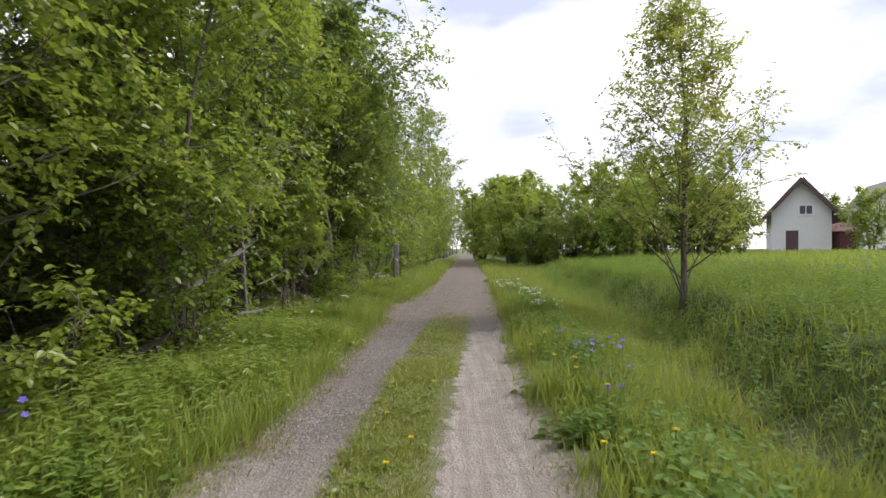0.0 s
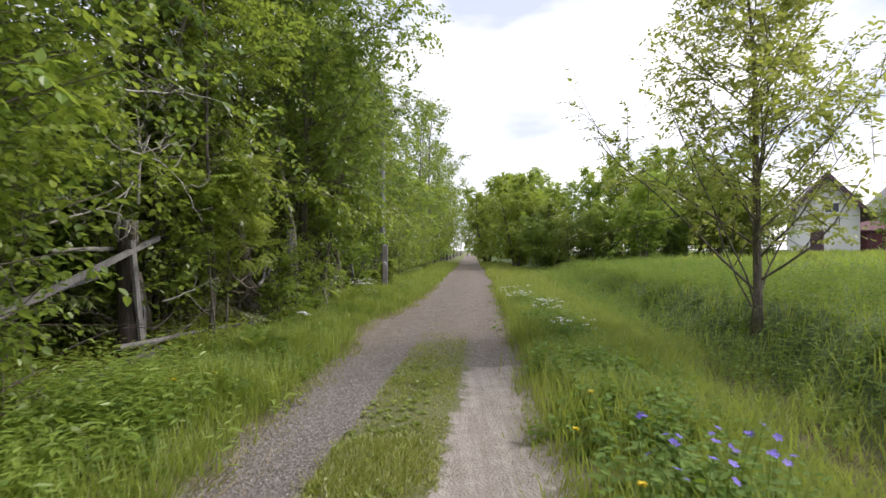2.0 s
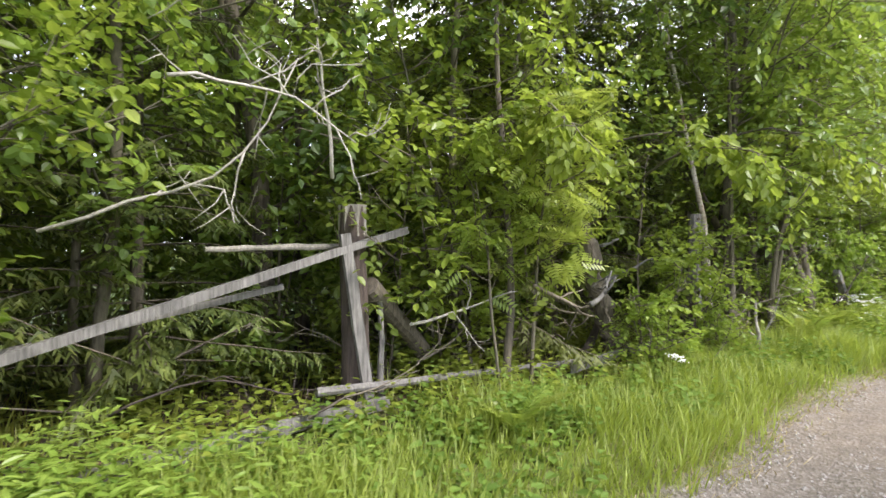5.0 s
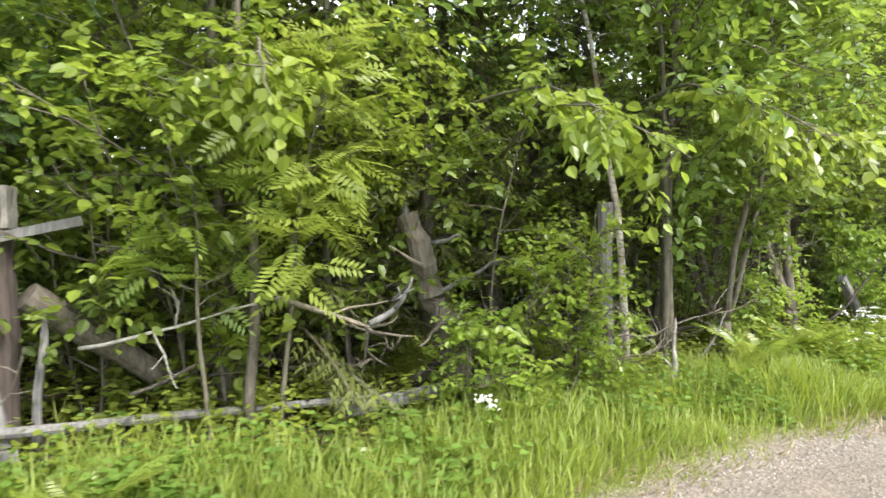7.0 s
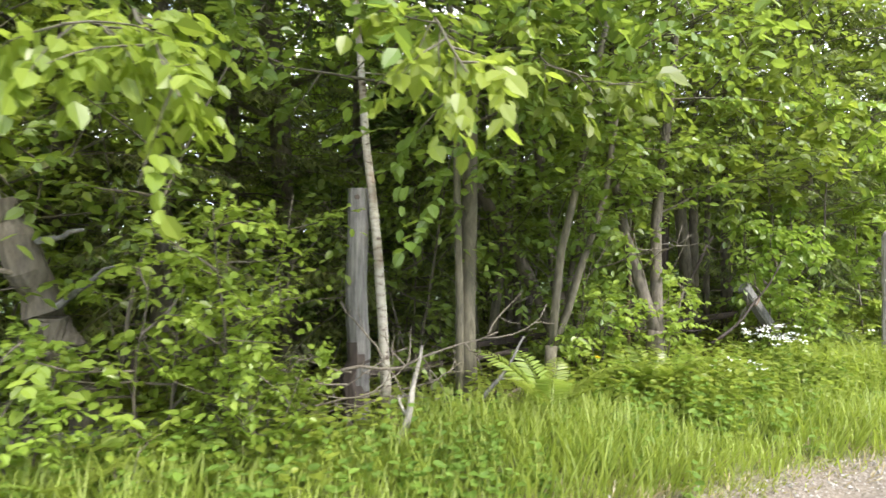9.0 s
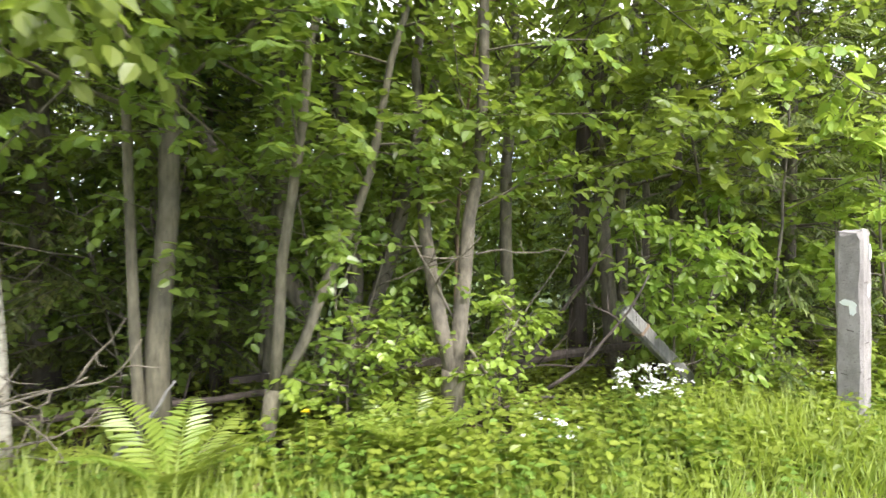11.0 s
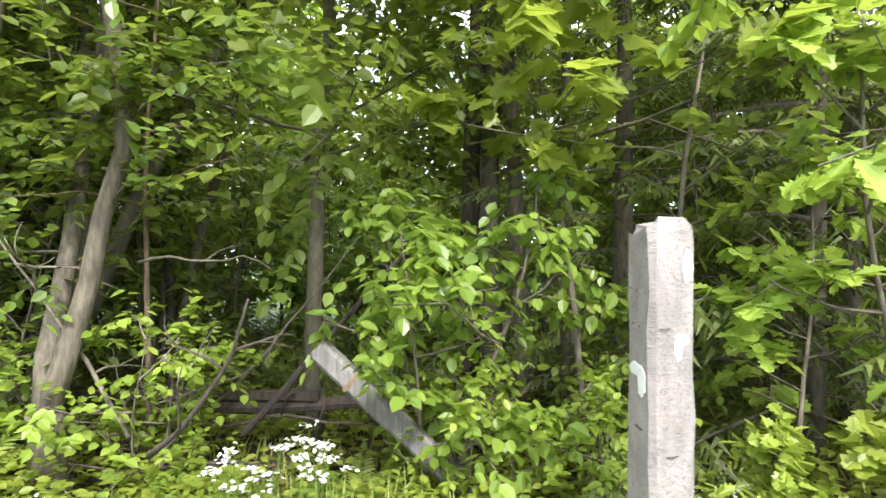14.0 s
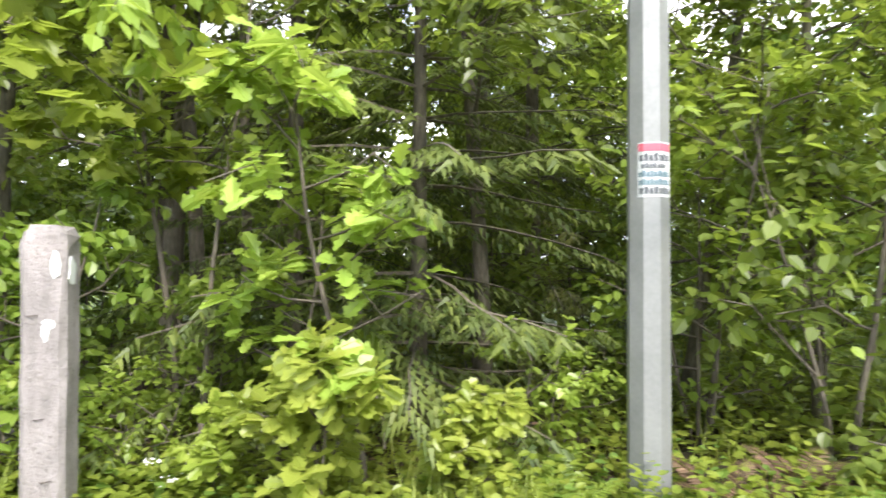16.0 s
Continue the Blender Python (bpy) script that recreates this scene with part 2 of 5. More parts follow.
M_GRASS_DRY = leaf_material("dry_grass", (0.24, 0.20, 0.09), (0.42, 0.36, 0.19), (0.4, 0.34, 0.18), 0.3)
M_HERB = leaf_material("herb_leaf", (0.072, 0.130, 0.018), (0.165, 0.245, 0.036), (0.32, 0.46, 0.045), 0.40, 0.72)
M_BARK = bark_material("grey_brown_bark", (0.060, 0.048, 0.036), (0.210, 0.180, 0.140))
M_BARK_GREEN = bark_material("mossy_bark", (0.070, 0.062, 0.043), (0.205, 0.180, 0.130))
M_BARK_RED = bark_material("red_brown_bark", (0.10, 0.068, 0.047), (0.29, 0.20, 0.14), 9)
M_BIRCH = birch_material()
M_WOOD = bark_material("weathered_wood", (0.085, 0.080, 0.077), (0.275, 0.262, 0.25), 9, 0.08)
M_WOOD_DARK = bark_material("dark_old_wood", (0.030, 0.021, 0.018), (0.110, 0.083, 0.072), 7, 0.12)
M_DEAD = bark_material("bleached_dead_wood", (0.27, 0.245, 0.215), (0.55, 0.52, 0.47), 9)
M_WOOD_PALE = bark_material("pale_grey_wood", (0.17, 0.155, 0.135), (0.42, 0.39, 0.34), 9, 0.3)
M_STICK = bark_material("dead_twig", (0.09, 0.07, 0.052), (0.30, 0.26, 0.21), 9)
M_CONCRETE = concrete_material()
M_PAINT_WHITE = plain_material("flaking_white_paint", (0.58, 0.61, 0.62), (0.76, 0.76, 0.75), 20, 0.6, 0.1)
M_STEEL = plain_material("galvanised_steel", (0.20, 0.205, 0.205), (0.29, 0.295, 0.295), 5.0, 0.5, 0.05, 0.35)
M_PAPER = plain_material("white_notice_paper", (0.50, 0.52, 0.54), (0.60, 0.61, 0.62), 12, 0.7, 0)
M_PINK = plain_material("faded_red_print", (0.50, 0.09, 0.13), (0.58, 0.13, 0.18), 12, 0.7, 0)
M_INK = plain_material("grey_print", (0.06, 0.065, 0.075), (0.13, 0.14, 0.155), 12, 0.7, 0)
M_INK_BLUE = plain_material("blue_grey_print", (0.075, 0.13, 0.165), (0.12, 0.19, 0.225), 12, 0.7, 0)
M_STONE = plain_material("crushed_stone", (0.20, 0.185, 0.17), (0.46, 0.43, 0.40), 14, 0.9, 0.3)
M_WHITE_PETAL = plain_material("white_petal", (0.70, 0.71, 0.68), (0.84, 0.84, 0.82), 30, 0.6, 0)
M_YELLOW_PETAL = plain_material("yellow_petal", (0.68, 0.50, 0.012), (0.80, 0.64, 0.02), 30, 0.6, 0)
M_BLUE_PETAL = plain_material("violet_petal", (0.11, 0.07, 0.42), (0.20, 0.14, 0.60), 30, 0.6, 0)
M_RENDER = plain_material("white_house_render", (0.70, 0.70, 0.70), (0.80, 0.80, 0.80), 1.5, 0.9, 0.2)
M_ROOF = plain_material("dark_brown_roof", (0.06, 0.035, 0.032), (0.11, 0.065, 0.06), 3, 0.7, 0.3)
M_ROOF_GREY = plain_material("grey_roof", (0.20, 0.19, 0.19), (0.28, 0.27, 0.27), 3, 0.8, 0.3)
M_RED = plain_material("dark_red_boards", (0.07, 0.018, 0.022), (0.11, 0.032, 0.036), 4, 0.8, 0.3)
M_DOOR = plain_material("brown_door", (0.07, 0.035, 0.045), (0.11, 0.06, 0.07), 5, 0.6, 0.2)
M_GLASS = plain_material("window_pane", (0.03, 0.035, 0.045), (0.05, 0.06, 0.07), 2, 0.08, 0)
M_FRAME = plain_material("white_window_frame", (0.74, 0.74, 0.73), (0.82, 0.82, 0.81), 8, 0.5, 0.05)
M_PLASTIC = plain_material("white_tank_plastic", (0.70, 0.71, 0.72), (0.80, 0.80, 0.80), 4, 0.5, 0.1)
M_RUBBLE = plain_material("grey_rubble", (0.16, 0.15, 0.145), (0.36, 0.34, 0.33), 5, 0.9, 0.5)

# ---- mesh helpers ----
class Geo:
    """Gathers vertices and faces, and makes one mesh of them."""

    def __init__(self):
        self.verts, self.faces, self.count = [], [], 0

    def add(self, verts, *faces):
        verts = np.asarray(verts, float).reshape(-1, 3)
        self.verts.append(verts)
        for f in faces:
            self.faces.append(np.asarray(f, int) + self.count)
        self.count += len(verts)

    def tube(self, points, radii, sides=6, cap=True):
        p = np.asarray(points, float)
        r = np.asarray(radii, float)
        d = np.gradient(p, axis=0)
        d /= np.linalg.norm(d, axis=1, keepdims=True) + 1e-9
        ref = np.where(np.abs(d[:, 2:3]) > 0.9, [[1.0, 0, 0]], [[0, 0, 1.0]])
        a = np.cross(d, ref)
        a /= np.linalg.norm(a, axis=1, keepdims=True) + 1e-9
        b = np.cross(d, a)
        t = np.arange(sides) / sides * 2 * np.pi
        ring = p[:, None] + r[:, None, None] * (np.cos(t)[None, :, None] * a[:, None] + np.sin(t)[None, :, None] * b[:, None])
        n = len(p)
        i, j = np.meshgrid(np.arange(n - 1), np.arange(sides), indexing="ij")
        k = (j + 1) % sides
        quads = np.stack([i * sides + j, i * sides + k, (i + 1) * sides + k, (i + 1) * sides + j], -1).reshape(-1, 4)
        faces = [quads]
        if cap:
            faces += [np.arange(sides)[None, ::-1], (n - 1) * sides + np.arange(sides)[None]]
        self.add(ring, *faces)

    def blades(self, shape, pos, along, normal, size, width=None):
        """One copy of a leaf shape at each place, pointing along, facing normal."""
        sv, sf = shape
        pos, along, normal = (np.asarray(q, float).reshape(-1, 3) for q in (pos, along, normal))
        n, k = len(pos), len(sv)
        y = along / (np.linalg.norm(along, axis=1, keepdims=True) + 1e-9)
        x = np.cross(y, normal)
        x /= np.linalg.norm(x, axis=1, keepdims=True) + 1e-9
        z = np.cross(x, y)
        s = np.broadcast_to(np.asarray(size, float), (n,))[:, None, None]
        w = s if width is None else np.broadcast_to(np.asarray(width, float), (n,))[:, None, None]
        v = pos[:, None] + w * sv[None, :, 0:1] * x[:, None] + s * sv[None, :, 1:2] * y[:, None] + s * sv[None, :, 2:3] * z[:, None]
        self.add(v, *[(np.arange(n)[:, None, None] * k + np.asarray(f)[None]).reshape(-1, len(f[0])) for f in sf])

    def block(self, size, m=None, chamfer=0.0):
        """A box with its base at z = 0, its long edges and top chamfered."""
        a, b, h = size[0] / 2, size[1] / 2, size[2]
        c = chamfer
        ring = [(-a + c, -b), (a - c, -b), (a, -b + c), (a, b - c), (a - c, b), (-a + c, b), (-a, b - c), (-a, -b + c)]
        v = [(x, y, 0) for x, y in ring] + [(x, y, h - c) for x, y in ring] + [(x * (1 - c / a), y * (1 - c / b), h) for x, y in ring]
        v = np.array(v)
        if m is not None:
            v = np.array([m @ Vector(q) for q in v])
        f = [[r * 8 + i, r * 8 + (i + 1) % 8, (r + 1) * 8 + (i + 1) % 8, (r + 1) * 8 + i] for r in range(2) for i in range(8)]
        self.add(v, f, [list(range(7, -1, -1))], [list(range(16, 24))])

    def mesh(self, name, mat, smooth=False):
        me = bpy.data.meshes.new(name)
        v = np.concatenate(self.verts)
        me.vertices.add(len(v))
        me.vertices.foreach_set("co", v.astype(np.float32).ravel())
        loops = np.concatenate([f.ravel() for f in self.faces])
        sizes = np.concatenate([np.full(len(f), f.shape[1]) for f in self.faces])
        me.loops.add(len(loops))
        me.loops.foreach_set("vertex_index", loops.astype(np.int32))
        me.polygons.add(len(sizes))
        me.polygons.foreach_set("loop_start", np.concatenate([[0], np.cumsum(sizes)[:-1]]).astype(np.int32))
        me.polygons.foreach_set("use_smooth", np.full(len(sizes), smooth))
        me.update(calc_edges=True)
        me.validate()
        me.materials.append(mat)
        return me


def part(name, geo, mat, parent=None, label="", smooth=False):
    ob = new(name, geo.mesh(name, mat, smooth))
    if parent is not None:
        ob.parent = parent
    if label:
        ob["label"] = label
    return ob


def thing(name, label, category, m=None, group="", kind=""):
    ob = new(name)
    ob.empty_display_size = 0.2
    if m is not None:
        ob.matrix_basis = m
    return tagged(ob, label, category, group, kind)


def stuff(name, geo, mat, label, category):
    return tagged(part(name, geo, mat), label, category, kind="stuff")


def unit(v):
    v = np.asarray(v, float)
    return v / (np.linalg.norm(v, axis=-1, keepdims=True) + 1e-9)


# leaf shapes: x across, y along, z out of the blade; a shape is vertices and lists of faces
def outline_leaf(half, fold=0.18, sag=-0.10):
    """Leaf whose right half outline is given as (y, half width); two faces hinged on the midrib."""
    n = len(half)
    mid = [(0, 0, 0), (0, 1, sag)]
    right = [(w, y, fold * w + sag * y * y) for y, w in half]
    left = [(-w, y, fold * w + sag * y * y) for y, w in half]
    faces = [[0] + [2 + i for i in range(n)] + [1], [0, 1] + [2 + n + i for i in range(n - 1, -1, -1)]]
    return np.array(mid + right + left), [faces]


LEAF_LOW = (np.array([(0, 0, 0), (0.30, 0.45, 0.07), (0, 1, -0.10), (-0.30, 0.45, 0.07)]), [[[0, 1, 2, 3]]])
LEAF_OVATE = outline_leaf([(0.25, 0.30), (0.62, 0.29)])
LEAF_NARROW = outline_leaf([(0.30, 0.13), (0.65, 0.12)])
LEAF_OAK = outline_leaf([(0.15, 0.07), (0.28, 0.22), (0.36, 0.12), (0.52, 0.33), (0.62, 0.19), (0.78, 0.34), (0.88, 0.17), (0.97, 0.16)], 0.2, -0.18)
LEAF_MAPLE = outline_leaf([(0.05, 0.30), (0.22, 0.25), (0.34, 0.56), (0.50, 0.32), (0.58, 0.54), (0.66, 0.22), (0.82, 0.20)], 0.12, -0.15)
LEAF_NEEDLE = (np.array([(-0.07, 0, 0), (0.07, 0, 0), (0, 1, -0.12)]), [[[0, 1, 2]]])
BLADE = (np.array([(-0.5, 0, 0), (0.5, 0, 0), (0.42, 0.55, 0.10), (-0.42, 0.55, 0.10), (0, 1, 0.34)]), [[[0, 1, 2, 3]], [[3, 2, 4]]])
PETAL5 = (np.array([(0, 0, 0)] + [(math.cos(a) * r, math.sin(a) * r, 0.15 * r) for i in range(5) for a, r in ((i * 1.2566 - 0.35, 0.5), (i * 1.2566 + 0.35, 0.5), (i * 1.2566 + 0.63, 0.2))]),
          [[[0, 1 + 3 * i, 2 + 3 * i, 3 + 3 * i] for i in range(5)]])


def leaf_twigs(geo, rng, starts, dirs, lengths, shape, size, per, droop=0.35, spread=0.9, width=None):
    """Leaves set alternately along twigs."""
    starts, dirs = np.asarray(starts, float), unit(dirs)
    n = len(starts)
    t = (np.arange(per)[None] + rng.random((n, per)) * 0.7) / per
    L = np.asarray(lengths)[:, None] * t
    pos = starts[:, None] + dirs[:, None] * L[..., None]
    pos[..., 2] -= droop * 0.5 * L * t
    side = unit(np.cross(dirs, [0, 0, 1.0]) + rng.normal(0, 0.15, (n, 3)))
    flip = np.where(np.arange(per) % 2 == 0, 1.0, -1.0)[None, :, None]
    along = dirs[:, None] * 0.55 + side[:, None] * flip * spread + rng.normal(0, 0.28, (n, per, 3))
    along[..., 2] -= droop
    normal = np.array([0.12, 0, 1.0]) + rng.normal(0, 0.42, (n, per, 3))
    s = size * (0.65 + 0.6 * rng.random((n, per)))
    geo.blades(shape, pos.reshape(-1, 3), along.reshape(-1, 3), normal.reshape(-1, 3), s.ravel(), None if width is None else s.ravel() * width)


def wander(rng, start, direction, length, segments, bend, rise=0.0):
    p, d = [np.asarray(start, float)], unit(direction)
    for _ in range(segments):
        d = unit(d + rng.normal(0, bend, 3) + np.array([0, 0, rise]))
        p.append(p[-1] + d * length / segments)
    return np.array(p)


def at_share(line, s):
    i = min(int(s * (len(line) - 1)), len(line) - 2)
    return line[i] + (line[i + 1] - line[i]) * (s * (len(line) - 1) - i), unit(line[i + 1] - line[i])


def make_tree(seed, name, label, height, radius, shape, leaf, leaf_size, bark=None, stems=1, first=0.2, limbs=26, reach=0.32, sub=5, twigs=4, per=8, twig=0.45,
              rise=0.05, lean=(0, 0), toward=0.0, sparse=1.0, elevation=(0.1, 0.9), taper=0.75, category="tree", leaf_droop=0.35, fine=True, width=None, splay=0.20, cone=False):
    """A tree: tapered stem or stems, limbs with side shoots, and leaves set along the twigs."""
    rng = np.random.default_rng(seed)
    root = thing(name, label, category)
    crown, wood = Geo(), Geo()
    bark = bark or M_BARK
    starts, dirs, lens = [], [], []
    for k in range(stems):
        a = k / max(stems, 1) * 6.28 + rng.random() * 0.8
        off = 0.0 if stems == 1 else radius * 1.3
        fan = 0.0 if stems == 1 else splay
        d0 = (lean[0] + math.cos(a) * fan, lean[1] + math.sin(a) * fan, 1)
        h = height * (1 if k == 0 else 0.75 + 0.25 * rng.random())
        line = wander(rng, (math.cos(a) * off, math.sin(a) * off, -0.15), d0, h, 9, 0.055, 0.04)
        radii = radius * (1 if k == 0 else 0.75) * np.linspace(1, 0.12, 10) ** taper
        radii[0] *= 1.35
        trunk = Geo()
        trunk.tube(line, radii, 8 if radius > 0.03 else 5)
        part("trunk", trunk, bark, root, smooth=True)
        for i in range(limbs // stems):
            s = first + (0.99 - first) * ((i + rng.random()) / (limbs // stems))
            p, _ = at_share(line, s)
            az = i * 2.4 + rng.normal(0, 0.4)
            d = np.array([math.cos(az) + toward, math.sin(az), rng.uniform(*elevation)])
            full = 1 - abs(2 * (s - first) / (1 - first) - 0.75) ** 1.8 * 0.55
            if cone:
                full = 1.15 - 0.95 * s
            length = reach * height * max(full, 0.25) * (0.7 + 0.5 * rng.random()) * (1 + 0.35 * toward * math.cos(az))
            limb = wander(rng, p, d, length, 5, 0.13, rise)
            r = max(radius * 0.32 * (1 - s * 0.75), 0.008)
            wood.tube(limb if fine else limb[[0, 2, 5]], np.linspace(r, 0.004, 6 if fine else 3), 4 if fine else 3, False)
            for j in range(sub):
                q, dd = at_share(limb, 0.25 + 0.75 * (j + rng.random()) / sub)
                sd = unit(dd * 0.6 + rng.normal(0, 0.65, 3) + np.array([0, 0, 0.1]))
                sl = length * 0.42 * (0.5 + 0.7 * rng.random())
                shoot = wander(rng, q, sd, sl, 3, 0.15, rise * 0.5)
                if fine:
                    wood.tube(shoot[::3], [max(r * 0.4, 0.005), 0.003], 3, False)
                for w in range(twigs):
                    if rng.random() > sparse:
                        continue
                    e, ed = at_share(shoot, 0.15 + 0.85 * (w + rng.random()) / twigs)
                    starts.append(e)
                    dirs.append(unit(ed * 0.7 + rng.normal(0, 0.55, 3)))
                    lens.append(twig * (0.6 + 0.7 * rng.random()))
    part("branchwork", wood, bark, root, smooth=True)["kind"] = "stuff"
    leaf_twigs(crown, rng, starts, dirs, lens, shape, leaf_size, per, leaf_droop, width=width)
    part("crown", crown, leaf, root)["kind"] = "stuff"
    return root


def make_spruce(seed, height, radius, low=0.06, dense=1.0):
    rng = np.random.default_rng(seed)
    root = thing("spruce", "dark green spruce with drooping needle branches in the wood", "tree")
    trunk, wood, crown = Geo(), Geo(), Geo()
    line = wander(rng, (0, 0, -0.1), (0, 0, 1), height, 8, 0.015, 0.02)
    trunk.tube(line, radius * np.linspace(1, 0.1, 9), 8)
    part("trunk", trunk, M_BARK, root, smooth=True)
    pos, along, nrm, size = [], [], [], []
    tiers = int(height * 4 * dense)
    for i in range(tiers):
        s = low + (0.98 - low) * (i + rng.random()) / tiers
        p, _ = at_share(line, s)
        for k in range(4):
            az = k * 1.57 + i * 1.1 + rng.normal(0, 0.3)
            length = height * 0.26 * (1.05 - s) ** 0.8 * (0.75 + 0.4 * rng.random())
            limb = wander(rng, p, (math.cos(az), math.sin(az), 0.05), length, 5, 0.06, -0.05)
            wood.tube(limb, np.linspace(0.012, 0.003, 6), 3, False)
            count = int(6 + 13 * length)
            for j in range(count):
                q, dd = at_share(limb, 0.12 + 0.88 * (j + rng.random()) / count)
                sgn = 1 if j % 2 else -1
                side = unit(np.cross(dd, (0, 0, 1))) * sgn
                tw = unit(dd * 0.75 + side * 0.75 + np.array([0, 0, -0.45]) + rng.normal(0, 0.12, 3))
                tl = 0.30 * (1.1 - 0.6 * j / count) * (0.6 + 0.6 * rng.random())
                m = 8
                for e in range(m):
                    pos.append(q + tw * tl * e / m)
                    along.append(tw * 0.8 + unit(np.cross(tw, (0, 0, 1))) * (1 if e % 2 else -1) * 0.55 + np.array([0, 0, -0.15]))
                    nrm.append(rng.normal(0, 0.3, 3) + np.array([0, 0, 1]))
                    size.append(0.088 * (0.7 + 0.5 * rng.random()))
    part("branchwork", wood, M_BARK, root)["kind"] = "stuff"
    crown.blades(LEAF_NEEDLE, pos, along, nrm, size, np.array(size) * 1.9)
    part("crown", crown, M_NEEDLE, root)["kind"] = "stuff"
    return root


# ---- the lie of the land ----
def road_middle(y):
    """The road's middle line drifts to the right as it goes on."""
    return np.interp(y, [-40, 3.3, 7.4, 14, 25, 50, 100, 400], [-1.5, -0.30, -0.13, 0.33, 0.95, 2.1, 4.1, 15.7])


def edge_shift(u, y):
    """How far the left verge gives way to the gravel, beside its usual line."""
    lie = np.interp(y, [3, 5.7, 7.7, 11.5, 12.8, 15, 16.4, 18, 24], [0.0, 0.16, 0.02, -0.07, -0.34, -0.34, -0.17, -0.08, 0.0])
    return np.where(u < -0.95, lie * np.clip((u + 3.1) / 1.6, 0, 1), 0.0)


def ditch_across(y):
    return np.interp(y, [-5, 3.5, 10, 22, 40], [2.8, 3.0, 4.1, 4.6, 5.0])


def smooth(a, b, x):
    t = np.clip((x - a) / (b - a), 0, 1)
    return t * t * (3 - 2 * t)


def ripple(x, y, f, seed=0.0):
    return np.sin(x * f + 1.3 * seed) * np.cos(y * f * 0.83 + seed) * 0.5 + np.sin(x * f * 0.57 - y * f * 1.31 + seed * 2.1) * 0.5


def land(x, y):
    x, y = np.asarray(x, float), np.asarray(y, float)
    u = x - road_middle(y)
    z = 0.012 * ripple(x, y, 5.0) + 0.006 * ripple(x, y, 17.0, 2)
    # wheel tracks, slightly sunk
    z = z - 0.03 * (np.exp(-((u + 0.85) / 0.3) ** 2) + np.exp(-((u - 0.6) / 0.32) ** 2))
    left = smooth(1.15, 2.6, -u)
    z = z + left * (0.17 + 0.05 * ripple(x, y, 1.7, 1)) - 0.25 * smooth(9, 16, -u)
    d = ditch_across(y)
    fade = 1 - smooth(20, 30, y)
    z = z + 0.06 * smooth(1.0, 1.5, u) * (1 - smooth(1.8, 2.6, u))
    z = z - 0.30 * fade * smooth(d - 1.5, d - 0.15, u)
    z = z + (0.30 * fade + 0.52) * smooth(d + 0.1, d + 1.5, u) + 0.42 * smooth(d + 1.5, d + 9, u) + 0.35 * smooth(d + 10, 40, u)
    z = z + 0.05 * ripple(x, y, 1.3, 3) * smooth(d, d + 1.5, u)
    return z


def lz(x, y):
    return float(land(x, y))


def build_ground():
    xs = np.concatenate([[-3000, -900, -300, -120, -60, -40, -28, -20, -16, -13], np.arange(-11, -4, 0.5), np.arange(-4, 6.5, 0.14), np.arange(6.5, 14, 0.5), [15, 17, 20, 24, 30, 38, 50, 70, 120, 300, 900, 3000]])
    ys = np.concatenate([[-3000, -900, -300, -100, -50, -30, -20, -12, -8], np.arange(-6, 27, 0.13), np.arange(27, 60, 0.8), [64, 70, 80, 95, 120, 160, 220, 320, 600, 1500, 4000]])
    X, Y = np.meshgrid(xs, ys)
    rng = np.random.default_rng(5)
    fine = (np.abs(X) < 7) & (Y > -6) & (Y < 27)
    Z = land(X, Y) + rng.normal(0, 0.004, X.shape) * fine
    n, k = X.shape
    i, j = np.meshgrid(np.arange(n - 1), np.arange(k - 1), indexing="ij")
    quads = np.stack([i * k + j, i * k + j + 1, (i + 1) * k + j + 1, (i + 1) * k + j], -1).reshape(-1, 4)
    g = Geo()
    g.add(np.stack([X, Y, Z], -1), quads)
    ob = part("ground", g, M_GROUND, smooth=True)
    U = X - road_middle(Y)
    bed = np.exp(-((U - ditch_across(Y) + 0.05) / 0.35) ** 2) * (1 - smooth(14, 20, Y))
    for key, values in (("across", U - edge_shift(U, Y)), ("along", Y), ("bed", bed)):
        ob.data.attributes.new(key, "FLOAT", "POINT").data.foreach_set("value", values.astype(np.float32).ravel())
    return tagged(ob, "grassy ground with a two-track gravel road", "ground", kind="structure")


build_ground()

# ---- the wood beside the road ----
def place(ob, x, y, turn=0.0, scale=1.0, dz=0.0, tilt=(0, 0)):
    return copy_thing(ob, pose(x, y, lz(x, y) + dz, tilt[0], tilt[1], turn) @ Matrix.Scale(scale, 4))


def settle(ob, x, y, turn=0.0, scale=1.0, dz=0.0):
    """Put the first of its kind itself at a place."""
    ob.matrix_basis = pose(x, y, lz(x, y) + dz, 0, 0, turn) @ Matrix.Scale(scale, 4)
    return ob


def stand(kinds, spots, group):
    """Set the originals and then copies of them at the spots (kind, x, y, turn, scale)."""
    used = set()
    for k, x, y, turn, scale in spots:
        ob = kinds[k]
        if k in used:
            place(ob, x, y, turn, scale)
        else:
            used.add(k)
            settle(ob, x, y, turn, scale)
            tagged(ob, group=group)


